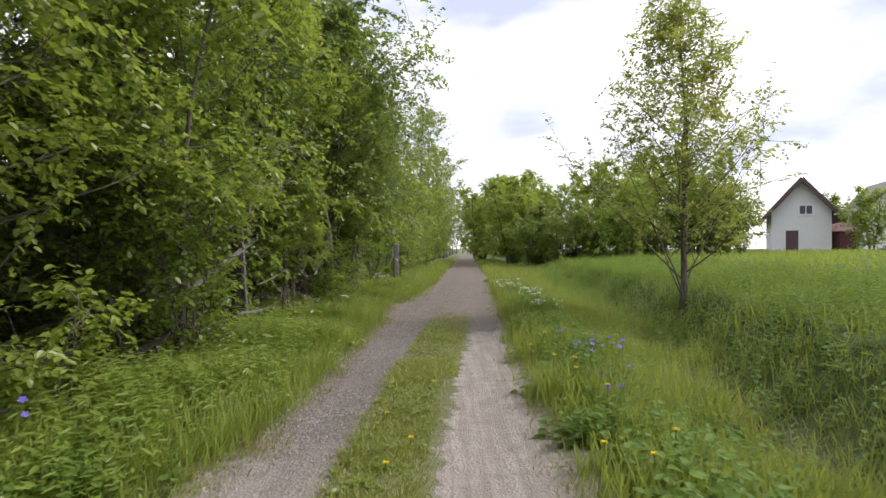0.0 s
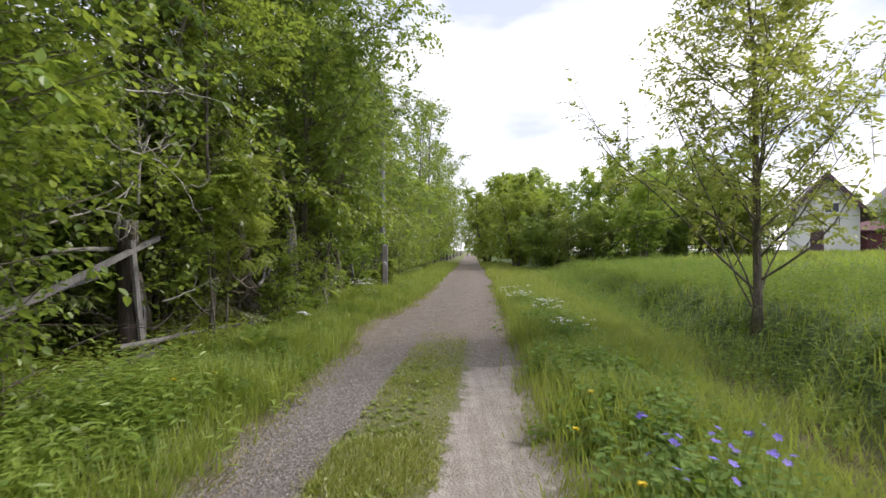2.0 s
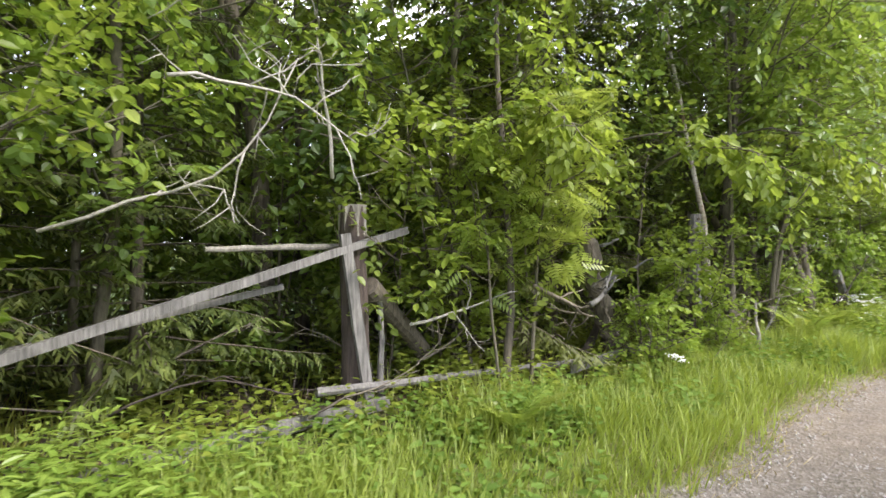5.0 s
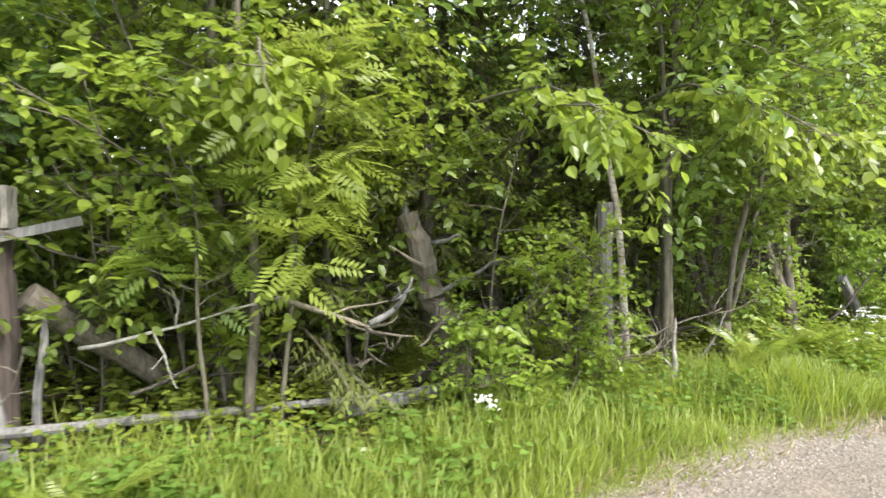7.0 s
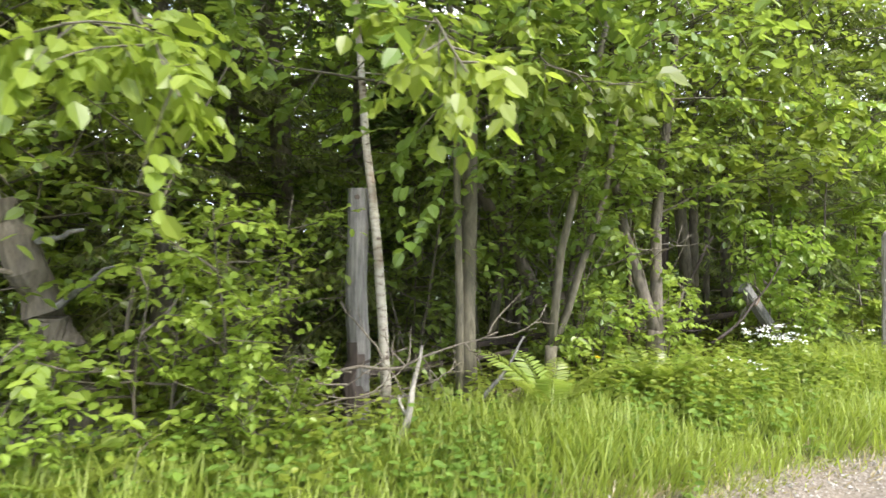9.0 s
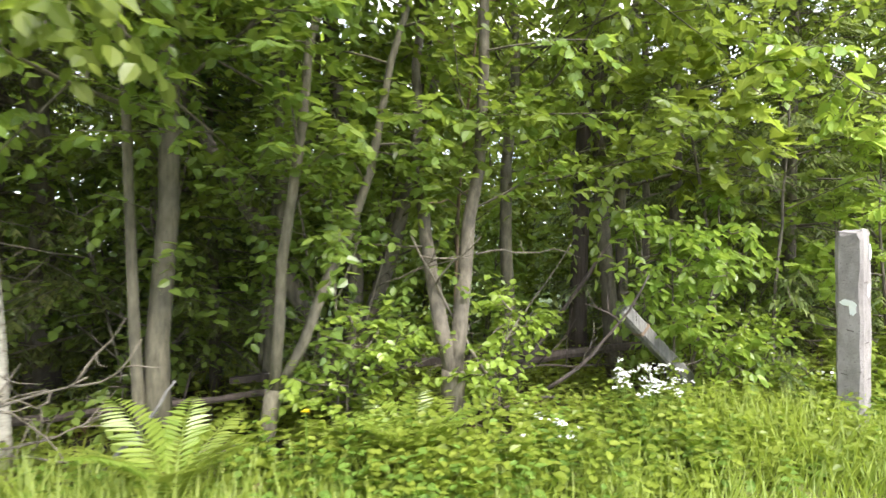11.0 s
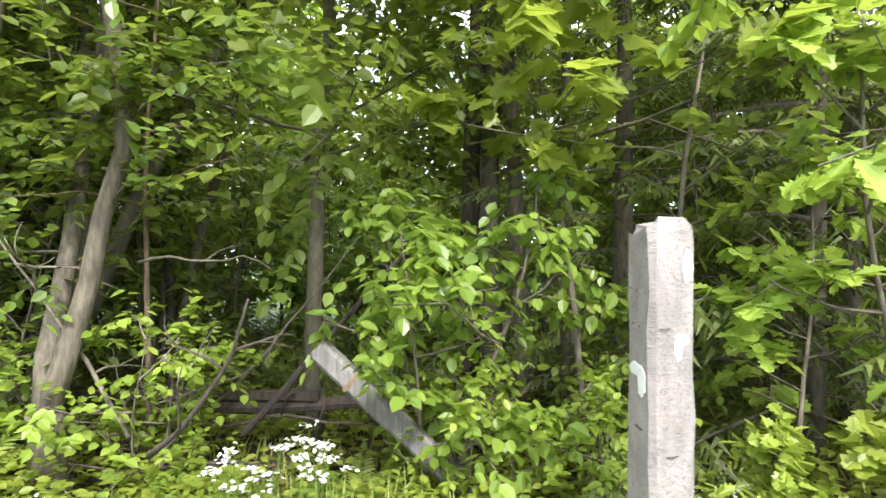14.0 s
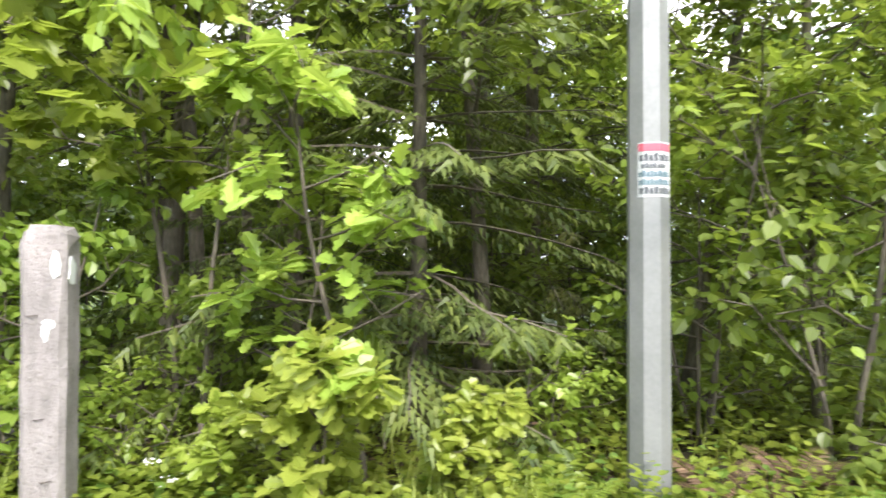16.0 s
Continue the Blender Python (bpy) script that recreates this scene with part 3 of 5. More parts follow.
rnd = random.Random(11)
EDGE_LABEL = "leafy green broadleaf tree at the edge of the wood"
edge = [
    make_tree(101, "broadleaf_tree", EDGE_LABEL, 9.5, 0.085, LEAF_OVATE, M_LEAF, 0.088, limbs=36, first=0.19, reach=0.26, sub=6, twigs=5, per=10, toward=0.45, twig=0.5),
    make_tree(102, "broadleaf_tree", EDGE_LABEL, 8.5, 0.055, LEAF_OVATE, M_LEAF, 0.084, bark=M_BARK_GREEN, stems=2, splay=0.03, limbs=36, first=0.20, reach=0.26, sub=6, twigs=5, per=10, toward=0.4, twig=0.45),
    make_tree(103, "broadleaf_tree", "tall darker green broadleaf tree in the wood", 11.5, 0.11, LEAF_LOW, M_LEAF_DARK, 0.135, limbs=38, first=0.17, reach=0.24, sub=6, twigs=5, per=9, toward=0.3, twig=0.55),
    make_tree(104, "broadleaf_tree", "young light green tree at the edge of the wood", 6.5, 0.05, LEAF_OVATE, M_LEAF_YOUNG, 0.078, bark=M_BARK_GREEN, limbs=34, first=0.17, reach=0.26, sub=5, twigs=5, per=10, toward=0.35, twig=0.4),
    make_tree(105, "many_stemmed_tree", "grey clump of four tree stems from one foot", 8.0, 0.05, LEAF_OVATE, M_LEAF, 0.09, stems=5, limbs=36, first=0.24, reach=0.17, sub=6, twigs=5, per=10, toward=0.25, twig=0.4, splay=0.04),
    make_tree(106, "broadleaf_tree", "tall green broadleaf tree whose crown leans over the road", 9.5, 0.08, LEAF_OVATE, M_LEAF, 0.10, limbs=34, first=0.30, reach=0.24, sub=6, twigs=5, per=10, toward=0.6, twig=0.5),
    make_tree(107, "broadleaf_tree", "leafy green tree whose dense crown overhangs the road verge", 7.4, 0.075, LEAF_OVATE, M_LEAF, 0.098, bark=M_BARK_GREEN, limbs=40, first=0.30, reach=0.31, sub=7, twigs=5, per=11, toward=0.75, twig=0.5, lean=(0.10, 0.0), elevation=(0.0, 0.75)),
]
inner = [
    make_tree(111, "woodland_tree", "slender grey trunk with a high crown in the wood", 10.5, 0.085, LEAF_LOW, M_LEAF, 0.18, limbs=24, first=0.16, reach=0.22, sub=5, twigs=4, per=6, twig=0.6, fine=False),
    make_tree(112, "woodland_tree", "slim mossy trunk with a light crown in the wood", 9.0, 0.065, LEAF_LOW, M_LEAF, 0.17, bark=M_BARK_GREEN, stems=2, limbs=24, first=0.12, reach=0.24, sub=5, twigs=4, per=6, twig=0.55, fine=False),
    make_tree(113, "woodland_tree", "light green young tree at the back of the wood", 8.0, 0.05, LEAF_LOW, M_LEAF_YOUNG, 0.25, bark=M_BARK_GREEN, stems=2, limbs=44, first=0.03, reach=0.24, sub=5, twigs=4, per=7, twig=0.5, fine=False),
]
spruce = [make_spruce(121, 8.0, 0.11), make_spruce(122, 5.5, 0.06, dense=1.3)]

spots = []
EDGE_SPOTS = [(0, -4.9, -1.5), (2, -5.3, 1.0), (1, -4.6, 2.6), (3, -3.7, 4.4), (0, -4.6, 5.6), (3, -3.6, 6.9), (3, -3.15, 6.6), (1, -4.5, 8.0), (2, -5.0, 9.6), (3, -3.9, 11.2), (3, -4.0, 12.1), (0, -4.6, 12.6), (2, -4.9, 14.7),
              (1, -3.9, 16.5), (6, -2.95, 15.75), (4, -4.3, 17.3), (6, -3.9, 18.75), (0, -3.75, 20.1), (5, -4.0, 22.7), (1, -4.3, 24.5), (3, -3.2, 25.2), (5, -3.8, 26.2), (2, -4.7, 28.2), (2, -4.5, 30.8), (3, -2.8, 32.6), (2, -3.9, 35.2)]
for k, x, y in EDGE_SPOTS:
    spots.append((k, x + rnd.uniform(-0.15, 0.15), y, rnd.uniform(-35, 35), rnd.uniform(0.9, 1.12)))
stand(edge, spots, "trees at the edge of the wood")
spots = []
for i in range(9):
    y = -4 + i * 2.3 + rnd.uniform(-0.8, 0.8)
    spots.append((rnd.randint(0, 1), -6.4 + rnd.uniform(-0.6, 0.6), y + (9.0 if y > 13.5 else 0.0), rnd.uniform(0, 360), rnd.uniform(0.85, 1.15)))
for i in range(27):
    spots.append((2, -9.6 + rnd.uniform(-0.7, 0.7), -5 + i * 1.65 + rnd.uniform(-0.5, 0.5), rnd.uniform(0, 360), rnd.uniform(0.65, 0.95)))
for i in range(11):
    spots.append((2, -13.2 + rnd.uniform(-0.7, 0.7), -5 + i * 4.2 + rnd.uniform(-0.6, 0.6), rnd.uniform(0, 360), rnd.uniform(1.0, 1.3)))
for k, x, y in ((0, -2.2, 45.5), (0, -1.5, 49), (0, -1.6, 53), (0, -1.0, 58), (0, -0.9, 64), (0, -0.5, 72), (0, 0.1, 82), (0, 0.6, 95), (0, 1.4, 112), (0, 2.4, 135), (0, 3.6, 150), (0, 5.6, 158), (1, 7.6, 152), (0, 9.8, 160)):
    spots.append((k, x, y, rnd.uniform(0, 360), rnd.uniform(1.0, 1.2)))
stand(inner, spots, "trees inside the wood")
spots = [(0, -5.2, 14.2, 0, 1.0), (1, -4.6, 16.1, 40, 1.0), (1, -3.45, 22.2, 130, 1.3), (0, -4.0, 21.1, 10, 0.9), (0, -4.5, 13.5, 33, 0.95), (0, -5.0, 15.6, 77, 1.0), (1, -4.4, 11.9, 15, 1.2), (1, -4.6, 7.0, 20, 1.2), (0, -5.4, 23.4, 200, 1.0), (1, -4.9, 8.4, 260, 1.1), (0, -6.6, 10.8, 30, 1.0), (0, -6.4, 5.0, 120, 1.1), (1, -5.2, 3.2, 70, 1.2)]
stand(spruce, spots, "spruces in the wood")

# ---- shrubs, saplings and the far trees ----
SHRUB_LABEL = "bright green leafy shrub at the edge of the wood"
shrub = [
    make_tree(201, "shrub", SHRUB_LABEL, 2.3, 0.018, LEAF_OVATE, M_LEAF_YOUNG, 0.074, stems=4, limbs=24, first=0.12, reach=0.30, sub=4, twigs=3, per=6, twig=0.30, category="shrub"),
    make_tree(202, "shrub", "green hazel-like shrub with oval leaves", 2.8, 0.02, LEAF_OVATE, M_LEAF, 0.085, stems=3, limbs=24, first=0.1, reach=0.28, sub=4, twigs=3, per=6, twig=0.34, category="shrub"),
    make_tree(203, "shrub", "low fresh green bush beside the verge", 1.2, 0.012, LEAF_OVATE, M_LEAF_YOUNG, 0.07, stems=4, limbs=20, first=0.05, reach=0.42, sub=3, twigs=3, per=6, twig=0.22, category="shrub"),
    make_tree(204, "shrub", "dark green dense shrub inside the wood", 3.2, 0.025, LEAF_LOW, M_LEAF, 0.16, stems=4, limbs=28, first=0.05, reach=0.30, sub=4, twigs=4, per=4, twig=0.4, category="shrub", fine=False),
    make_tree(205, "shrub", "fresh green bush with large drooping oval leaves", 1.9, 0.018, LEAF_OVATE, M_LEAF_BUSH, 0.085, stems=3, limbs=21, first=0.25, reach=0.26, sub=4, twigs=3, per=6, twig=0.26, toward=0.3, category="shrub", leaf_droop=0.65, splay=0.1),
]
spots = [(0, -3.4, 0.3, 0, 1.1), (1, -3.9, 6.8, 10, 1.0), (0, -3.15, 6.7, 130, 0.85), (2, -2.9, 4.2, 0, 1.0), (2, -2.8, 1.9, 60, 1.1), 
         (1, -4.0, 10.3, 100, 1.0), (0, -4.5, 12.3, 220, 1.0), (1, -2.95, 6.5, 70, 0.95), (0, -3.9, 11.0, 40, 1.2), (1, -3.9, 12.3, 160, 1.15), (2, -2.75, 13.3, 10, 1.15), (0, -2.6, 13.75, 80, 0.72), (2, -2.4, 13.9, 210, 0.75), (2, -2.6, 12.7, 100, 0.8), (1, -3.7, 15.6, 0, 1.0), (2, -2.75, 17.0, 0, 0.9), (2, -2.8, 18.05, 40, 1.0), (1, -2.95, 16.9, 200, 0.9),
         (4, -2.6, 19.72, 50, 1.06), (4, -2.95, 20.8, 200, 0.75), (2, -2.5, 19.9, 150, 0.8), (2, -2.5, 20.6, 250, 0.75), (0, -3.3, 24.3, 100, 1.15), (1, -2.6, 24.8, 20, 1.2), (0, -2.3, 25.9, 70, 1.2), (2, -2.5, 22.9, 0, 0.9),
         (1, -2.2, 27.5, 0, 1.2), (0, -2.0, 29.3, 40, 1.2), (1, -1.9, 31.5, 90, 1.3), (0, -1.8, 34.0, 0, 1.3), (1, -1.5, 37.0, 0, 1.4), (0, -1.5, 40.5, 0, 1.5)]
for i in range(16):
    spots.append((3, -5.3 + rnd.uniform(-0.5, 0.5), -2 + i * 1.9 + rnd.uniform(-0.5, 0.5), rnd.uniform(0, 360), rnd.uniform(0.7, 1.0)))
for i in range(9):
    spots.append((3, -7.4 + rnd.uniform(-0.7, 0.7), -2 + i * 3.6 + rnd.uniform(-0.7, 0.7), rnd.uniform(0, 360), rnd.uniform(0.8, 1.15)))
for i in range(24):
    spots.append((3, -10.2 + rnd.uniform(-0.6, 0.6), -4 + i * 1.7 + rnd.uniform(-0.4, 0.4), rnd.uniform(0, 360), rnd.uniform(1.0, 1.5)))
for i in range(9):
    spots.append((3, 6.6 + i * 1.7 + rnd.uniform(-0.4, 0.4), 42.5 + rnd.uniform(-2, 1.5) - i * 0.35, rnd.uniform(0, 360), rnd.uniform(1.0, 1.5)))
stand(shrub, spots, "shrubs of the wood")

oak_sapling = [
    make_tree(211, "oak_sapling", "young oak with yellow-green lobed leaves", 2.7, 0.022, LEAF_OAK, M_LEAF_OAK, 0.145, limbs=11, first=0.3, reach=0.24, sub=3, twigs=2, per=7, twig=0.16, toward=0.5, category="sapling", leaf_droop=0.2),
    make_tree(212, "oak_sapling", "low bushy young oak with bright yellow-green leaves", 1.25, 0.016, LEAF_OAK, M_LEAF_OAK, 0.15, stems=2, limbs=13, first=0.3, reach=0.34, sub=3, twigs=2, per=7, twig=0.14, toward=0.3, category="sapling", leaf_droop=0.2),
]
stand(oak_sapling, [(0, -2.25, 21.95, 0, 1.0), (1, -1.8, 21.75, 0, 0.85), (1, -2.1, 21.2, 120, 0.65), (1, -2.0, 22.5, 60, 0.7), (0, -2.35, 21.4, 200, 0.78)], "oak saplings by the posts")
maple = make_tree(213, "maple_sapling", "young maple with broad lobed green leaves", 3.6, 0.028, LEAF_MAPLE, M_LEAF_YOUNG, 0.17, limbs=12, first=0.5, reach=0.26, sub=3, twigs=2, per=6, twig=0.25, toward=0.5, category="sapling", leaf_droop=0.25)
settle(maple, -2.95, 20.6)

# rowans: feathered leaves of paired leaflets
v, f = [], []
for i in range(13):
    k = i // 2
    sgn = 0 if i == 12 else (1 if i % 2 else -1)
    y0 = 0.14 + 0.13 * k
    d = np.array([0.85 * sgn, 0.45 if sgn else 1.0, -0.10])
    d = d / np.linalg.norm(d) * (0.36 - 0.018 * k)
    n = np.array([-d[1], d[0], 0]) * 0.17
    p = np.array([0, y0, -0.12 * y0 * y0])
    v += [p, p + d * 0.45 + n, p + d, p + d * 0.45 - n]
    f.append([4 * i, 4 * i + 1, 4 * i + 2, 4 * i + 3])
LEAF_ROWAN = (np.array(v), [f])
rowan = make_tree(214, "rowan_sapling", "rowan sapling with bright feathered leaves", 3.0, 0.022, LEAF_ROWAN, M_FERN, 0.30, bark=M_BARK_GREEN, limbs=13, first=0.4, reach=0.2, sub=2, twigs=2, per=4, twig=0.18, toward=0.5, category="sapling", leaf_droop=0.3)
stand([rowan], [(0, -3.05, 11.35, 0, 1.0), (0, -3.0, 10.9, 140, 0.8)], "rowan saplings")

# bare slim stems
def stem(name, label, x, y, height, radius, lean, bark, seed, bend=0.05):
    rng = np.random.default_rng(seed)
    root = thing(name, label, "tree", pose(x, y, lz(x, y)))
    g = Geo()
    line = wander(rng, (0, 0, -0.1), (*lean, 1), height, 12, bend, 0.02)
    g.tube(line, radius * np.linspace(1, 0.35, 13), 7)
    part("trunk", g, bark, root, smooth=True)
    w, c = Geo(), Geo()
    st, di = [], []
    for i in range(9):
        p, _ = at_share(line, 0.45 + 0.55 * (i + rng.random()) / 9)
        br = wander(rng, p, (rng.normal(0.3, 0.8), rng.normal(0, 0.8), 0.3), 0.7, 4, 0.15)
        w.tube(br, np.linspace(0.008, 0.003, 5), 4, False)
        for j in range(4):
            q, dd = at_share(br, 0.3 + 0.7 * j / 4)
            st.append(q)
            di.append(dd + rng.normal(0, 0.5, 3))
    part("branchwork", w, bark, root)["kind"] = "stuff"
    leaf_twigs(c, rng, st, di, np.full(len(st), 0.3), LEAF_OVATE, 0.085, 8)
    part("crown", c, M_LEAF, root)["kind"] = "stuff"
    return root


stem("birch_sapling", "slim crooked birch stem with pale banded bark", -2.96, 14.97, 5.5, 0.046, (0.0, 0.03), M_BIRCH, 301, 0.045)
stem("thin_sapling", "thin red-brown sapling stem in the wood", -3.1, 17.9, 3.6, 0.022, (0, 0.0), M_BARK_RED, 302, 0.03)
stem("thin_sapling", "thin pale sapling stem behind the fence rail", -3.6, 11.15, 4.2, 0.02, (0.0, -0.06), M_BARK_GREEN, 303, 0.05)
stem("thin_sapling", "thin grey leaning sapling stem", -2.62, 20.85, 3.4, 0.02, (0.02, 0.10), M_BARK, 304, 0.04)
stem("thin_sapling", "thin grey sapling stem by the old post", -3.0, 15.68, 5.5, 0.04, (-0.02, -0.03), M_BARK_GREEN, 305, 0.05)
stem("thin_sapling", "thin sapling stem among low leaves", -2.9, 13.1, 3.0, 0.016, (0, 0.05), M_BARK, 306, 0.05)
stem("old_tree", "stout grey-brown trunk at the wood's edge", -3.75, 7.2, 6.5, 0.10, (0.0, 0.02), M_BARK, 316, 0.03)
stem("old_tree", "dark rough old tree trunk in the wood", -4.3, 19.9, 7.0, 0.11, (0.02, 0.03), M_WOOD_DARK, 312, 0.03)
stem("old_tree", "straight grey-brown tree trunk in the wood", -4.0, 20.29, 8.0, 0.075, (0.0, 0.0), M_BARK, 313, 0.02)
stem("old_tree", "thin straight grey-brown tree trunk in the wood", -4.05, 20.68, 8.0, 0.05, (0.0, 0.01), M_BARK, 314, 0.02)
stem("rowan_tree", "orange-brown young rowan trunk behind the low rail", -3.2, 11.18, 5.0, 0.042, (0.0, 0.02), M_BARK, 315, 0.035)

def forked_clump(label, x, y, girth, fork, fans, height, seed, bark):
    """Several crooked stems that part from one stout foot; fans are (lean x, lean y, share of the height)."""
    rng = np.random.default_rng(seed)
    root = thing("forked_tree", label, "tree", pose(x, y, lz(x, y)), "forked trees at the verge")
    foot = Geo()
    base = wander(rng, (0, 0, -0.15), (0, 0, 1), fork + 0.15, 5, 0.05)
    foot.tube(base, girth * np.array([1.35, 1.1, 0.98, 0.95, 1.0, 1.02]), 10)
    part("foot", foot, bark, root, smooth=True)
    w, c, st, di = Geo(), Geo(), [], []
    for lx, ly, share in fans:
        line = wander(rng, base[-1] - np.array([0, 0, 0.06]), (lx * 2.2, ly * 2.2, 1), height * share, 12, 0.085, 0.10)
        g = Geo()
        g.tube(line, girth * 0.72 * np.linspace(1, 0.3, 13), 8)
        part("trunk", g, bark, root, smooth=True)
        for i in range(14):
            p, _ = at_share(line, 0.22 + 0.78 * (i + rng.random()) / 14)
            br = wander(rng, p, (rng.normal(0.45, 0.8), rng.normal(0, 0.8), rng.uniform(-0.1, 0.5)), rng.uniform(0.5, 1.1), 5, 0.15, -0.03)
            w.tube(br, np.linspace(0.010, 0.003, 6), 4, False)
            for j in range(7):
                q, dd = at_share(br, 0.25 + 0.75 * j / 7)
                st.append(q)
                di.append(dd + rng.normal(0, 0.5, 3))
    part("branchwork", w, bark, root)["kind"] = "stuff"
    leaf_twigs(c, rng, st, di, np.full(len(st), 0.32), LEAF_OVATE, 0.088, 9)
    part("crown", c, M_LEAF, root)["kind"] = "stuff"
    return root


forked_clump("grey forked tree with crooked stems and hanging leaves", -2.6, 17.65, 0.088, 0.55, ((-0.06, 0.06, 1.0), (-0.10, -0.08, 0.9)), 4.6, 331, M_BARK)
forked_clump("grey-brown tree with three crooked stems from one foot", -3.25, 17.02, 0.105, 0.35, ((0.0, 0.05, 1.0), (0.02, -0.28, 0.9), (-0.05, 0.26, 0.85)), 5.4, 332, M_BARK)
forked_clump("slim forked tree with two stems at the verge", -2.68, 16.36, 0.055, 0.45, ((0.0, -0.03, 1.0), (0.04, 0.24, 0.9)), 5.4, 333, M_BARK_GREEN)

def hanging_branch(x, y, z, end, spread, leaf, mat, seed, label):
    """A leafy branch that reaches out over the verge and droops at its tips."""
    rng = np.random.default_rng(seed)
    root = thing("overhanging_branch", label, "branch", pose(x, y, z), "branches over the verge")
    e = np.subtract(end, (x, y, z))
    L = float(np.linalg.norm(e))
    t = np.linspace(0, 1, 9)
    line = e * t[:, None] + np.outer(np.sin(t * 3.14) * 0.14 * L, (0, 0, 1)) + rng.normal(0, 0.012 * L, (9, 3)) * t[:, None]
    g = Geo()
    g.tube(line, np.linspace(0.018, 0.004, 9), 6)
    part("bough", g, M_BARK_GREEN, root, smooth=True)
    w, c, st, di = Geo(), Geo(), [], []
    for i in range(13):
        p, d = at_share(line, 0.42 + 0.58 * (i + rng.random()) / 13)
        br = wander(rng, p, d * 0.6 + rng.normal(0, 0.75, 3) * [1, 1, 0.5], spread * rng.uniform(0.5, 1.0), 4, 0.15, -0.10)
        w.tube(br, np.linspace(0.006, 0.002, 5), 4, False)
        for j in range(3):
            q, dd = at_share(br, 0.3 + 0.7 * j / 3)
            st.append(q)
            di.append(dd + rng.normal(0, 0.4, 3))
    part("twig_growth", w, M_BARK_GREEN, root)["kind"] = "stuff"
    leaf_twigs(c, rng, st, di, np.full(len(st), 0.22), LEAF_OVATE, leaf, 6, 0.75)
    part("foliage", c, mat, root)["kind"] = "stuff"
    return root


OVER = "branch of large pale drooping leaves overhanging the verge"
hanging_branch(-2.9, 14.95, 2.9, (-0.8, 14.3, 2.2), 0.42, 0.10, M_LEAF_YOUNG, 341, OVER)
hanging_branch(-3.5, 13.1, 2.70, (-1.2, 13.3, 2.05), 0.48, 0.10, M_LEAF_YOUNG, 342, OVER)
hanging_branch(-3.1, 13.4, 2.3, (-1.55, 12.95, 2.35), 0.45, 0.11, M_LEAF_YOUNG, 343, OVER)
hanging_branch(-3.0, 15.7, 3.0, (-1.3, 15.5, 2.35), 0.45, 0.11, M_LEAF, 344, OVER)
hanging_branch(-3.2, 11.2, 2.9, (-2.2, 11.0, 2.35), 0.45, 0.10, M_LEAF_YOUNG, 345, OVER)
hanging_branch(-3.9, 20.3, 3.6, (-1.7, 20.9, 2.75), 0.5, 0.12, M_LEAF_YOUNG, 346, OVER)

# the lone willow on the bank
willow = make_tree(221, "willow_tree", "lone young willow with sparse light green leaves on the bank", 6.9, 0.078, LEAF_NARROW, M_LEAF_WILLOW, 0.10, limbs=46, first=0.05, reach=0.47, sub=8, twigs=5, per=9, twig=0.40, cone=True,
                   rise=0.12, elevation=(0.6, 1.25), leaf_droop=0.2, width=1.7, taper=0.9)
settle(willow, 5.2, 12.1, 115, 1.0, -0.05)

# far trees and bushes on the other side
FAR_LABEL = "rounded green roadside tree far down the road"
far_bush = [
    make_tree(231, "roadside_tree", FAR_LABEL, 7.5, 0.12, LEAF_LOW, M_LEAF_YOUNG, 0.30, stems=3, limbs=48, first=0.04, reach=0.30, sub=5, twigs=4, per=6, twig=0.6, fine=False),
    make_tree(232, "roadside_tree", "dark green dense roadside tree", 6.5, 0.12, LEAF_LOW, M_LEAF, 0.30, stems=3, limbs=48, first=0.03, reach=0.34, sub=5, twigs=4, per=6, twig=0.6, fine=False),
    make_tree(233, "roadside_tree", "yellow-green leafy roadside tree", 6.5, 0.10, LEAF_LOW, M_LEAF_YOUNG, 0.26, stems=3, limbs=45, first=0.04, reach=0.34, sub=5, twigs=4, per=6, twig=0.6, fine=False),
]
stand(far_bush, [(1, 7.4, 44, 0, 0.77), (0, 6.0, 50, 40, 1.04), (0, 7.4, 58, 90, 1.17), (2, 9.8, 52, 0, 1.09), (0, 4.9, 68, 200, 1.04), (2, 12.6, 48, 100, 1.08), (1, 10.6, 45, 60, 0.72), (0, 15.3, 46, 10, 1.08), (1, 15.0, 40, 200, 0.76), (2, 12.5, 38, 30, 0.80),
                 (0, 18.0, 40, 150, 0.94), (2, 20.0, 44, 240, 0.90), (0, 5.6, 82, 0, 1.42), (0, 7.6, 105, 50, 1.52), (2, 24.5, 48, 20, 0.90), (2, 38.0, 49.5, 70, 0.85), (0, 40.0, 80, 70, 1.23), (1, 52.0, 76, 0, 1.52), (2, 50, 56, 40, 0.85), (0, 9.5, 70, 0, 1.38), (0, 17.5, 55, 0, 1.16), (1, 8.9, 46.5, 20, 0.75), (1, 13.6, 42.5, 80, 0.76), (0, 16.9, 43, 200, 0.98), (2, 11.0, 41, 300, 0.62), (0, 8.2, 62, 30, 1.24), (1, 19.3, 39, 0, 0.69), (1, -3.3, 29.6, 200, 0.7), (0, -3.3, 33.6, 120, 0.75), (1, -2.8, 37.5, 30, 0.9), (0, -2.9, 42, 80, 1.0), (1, -2.4, 47, 140, 1.0), (0, -2.4, 54, 220, 1.0), (1, -1.9, 63, 10, 1.1), (0, -1.5, 76, 60, 1.2), (1, -0.6, 92, 90, 1.2)], "trees across the ditch")
far_spruce = place(spruce[0], 11.5, 74, 0, 1.5)
place(spruce[0], 22.0, 58, 90, 1.2)

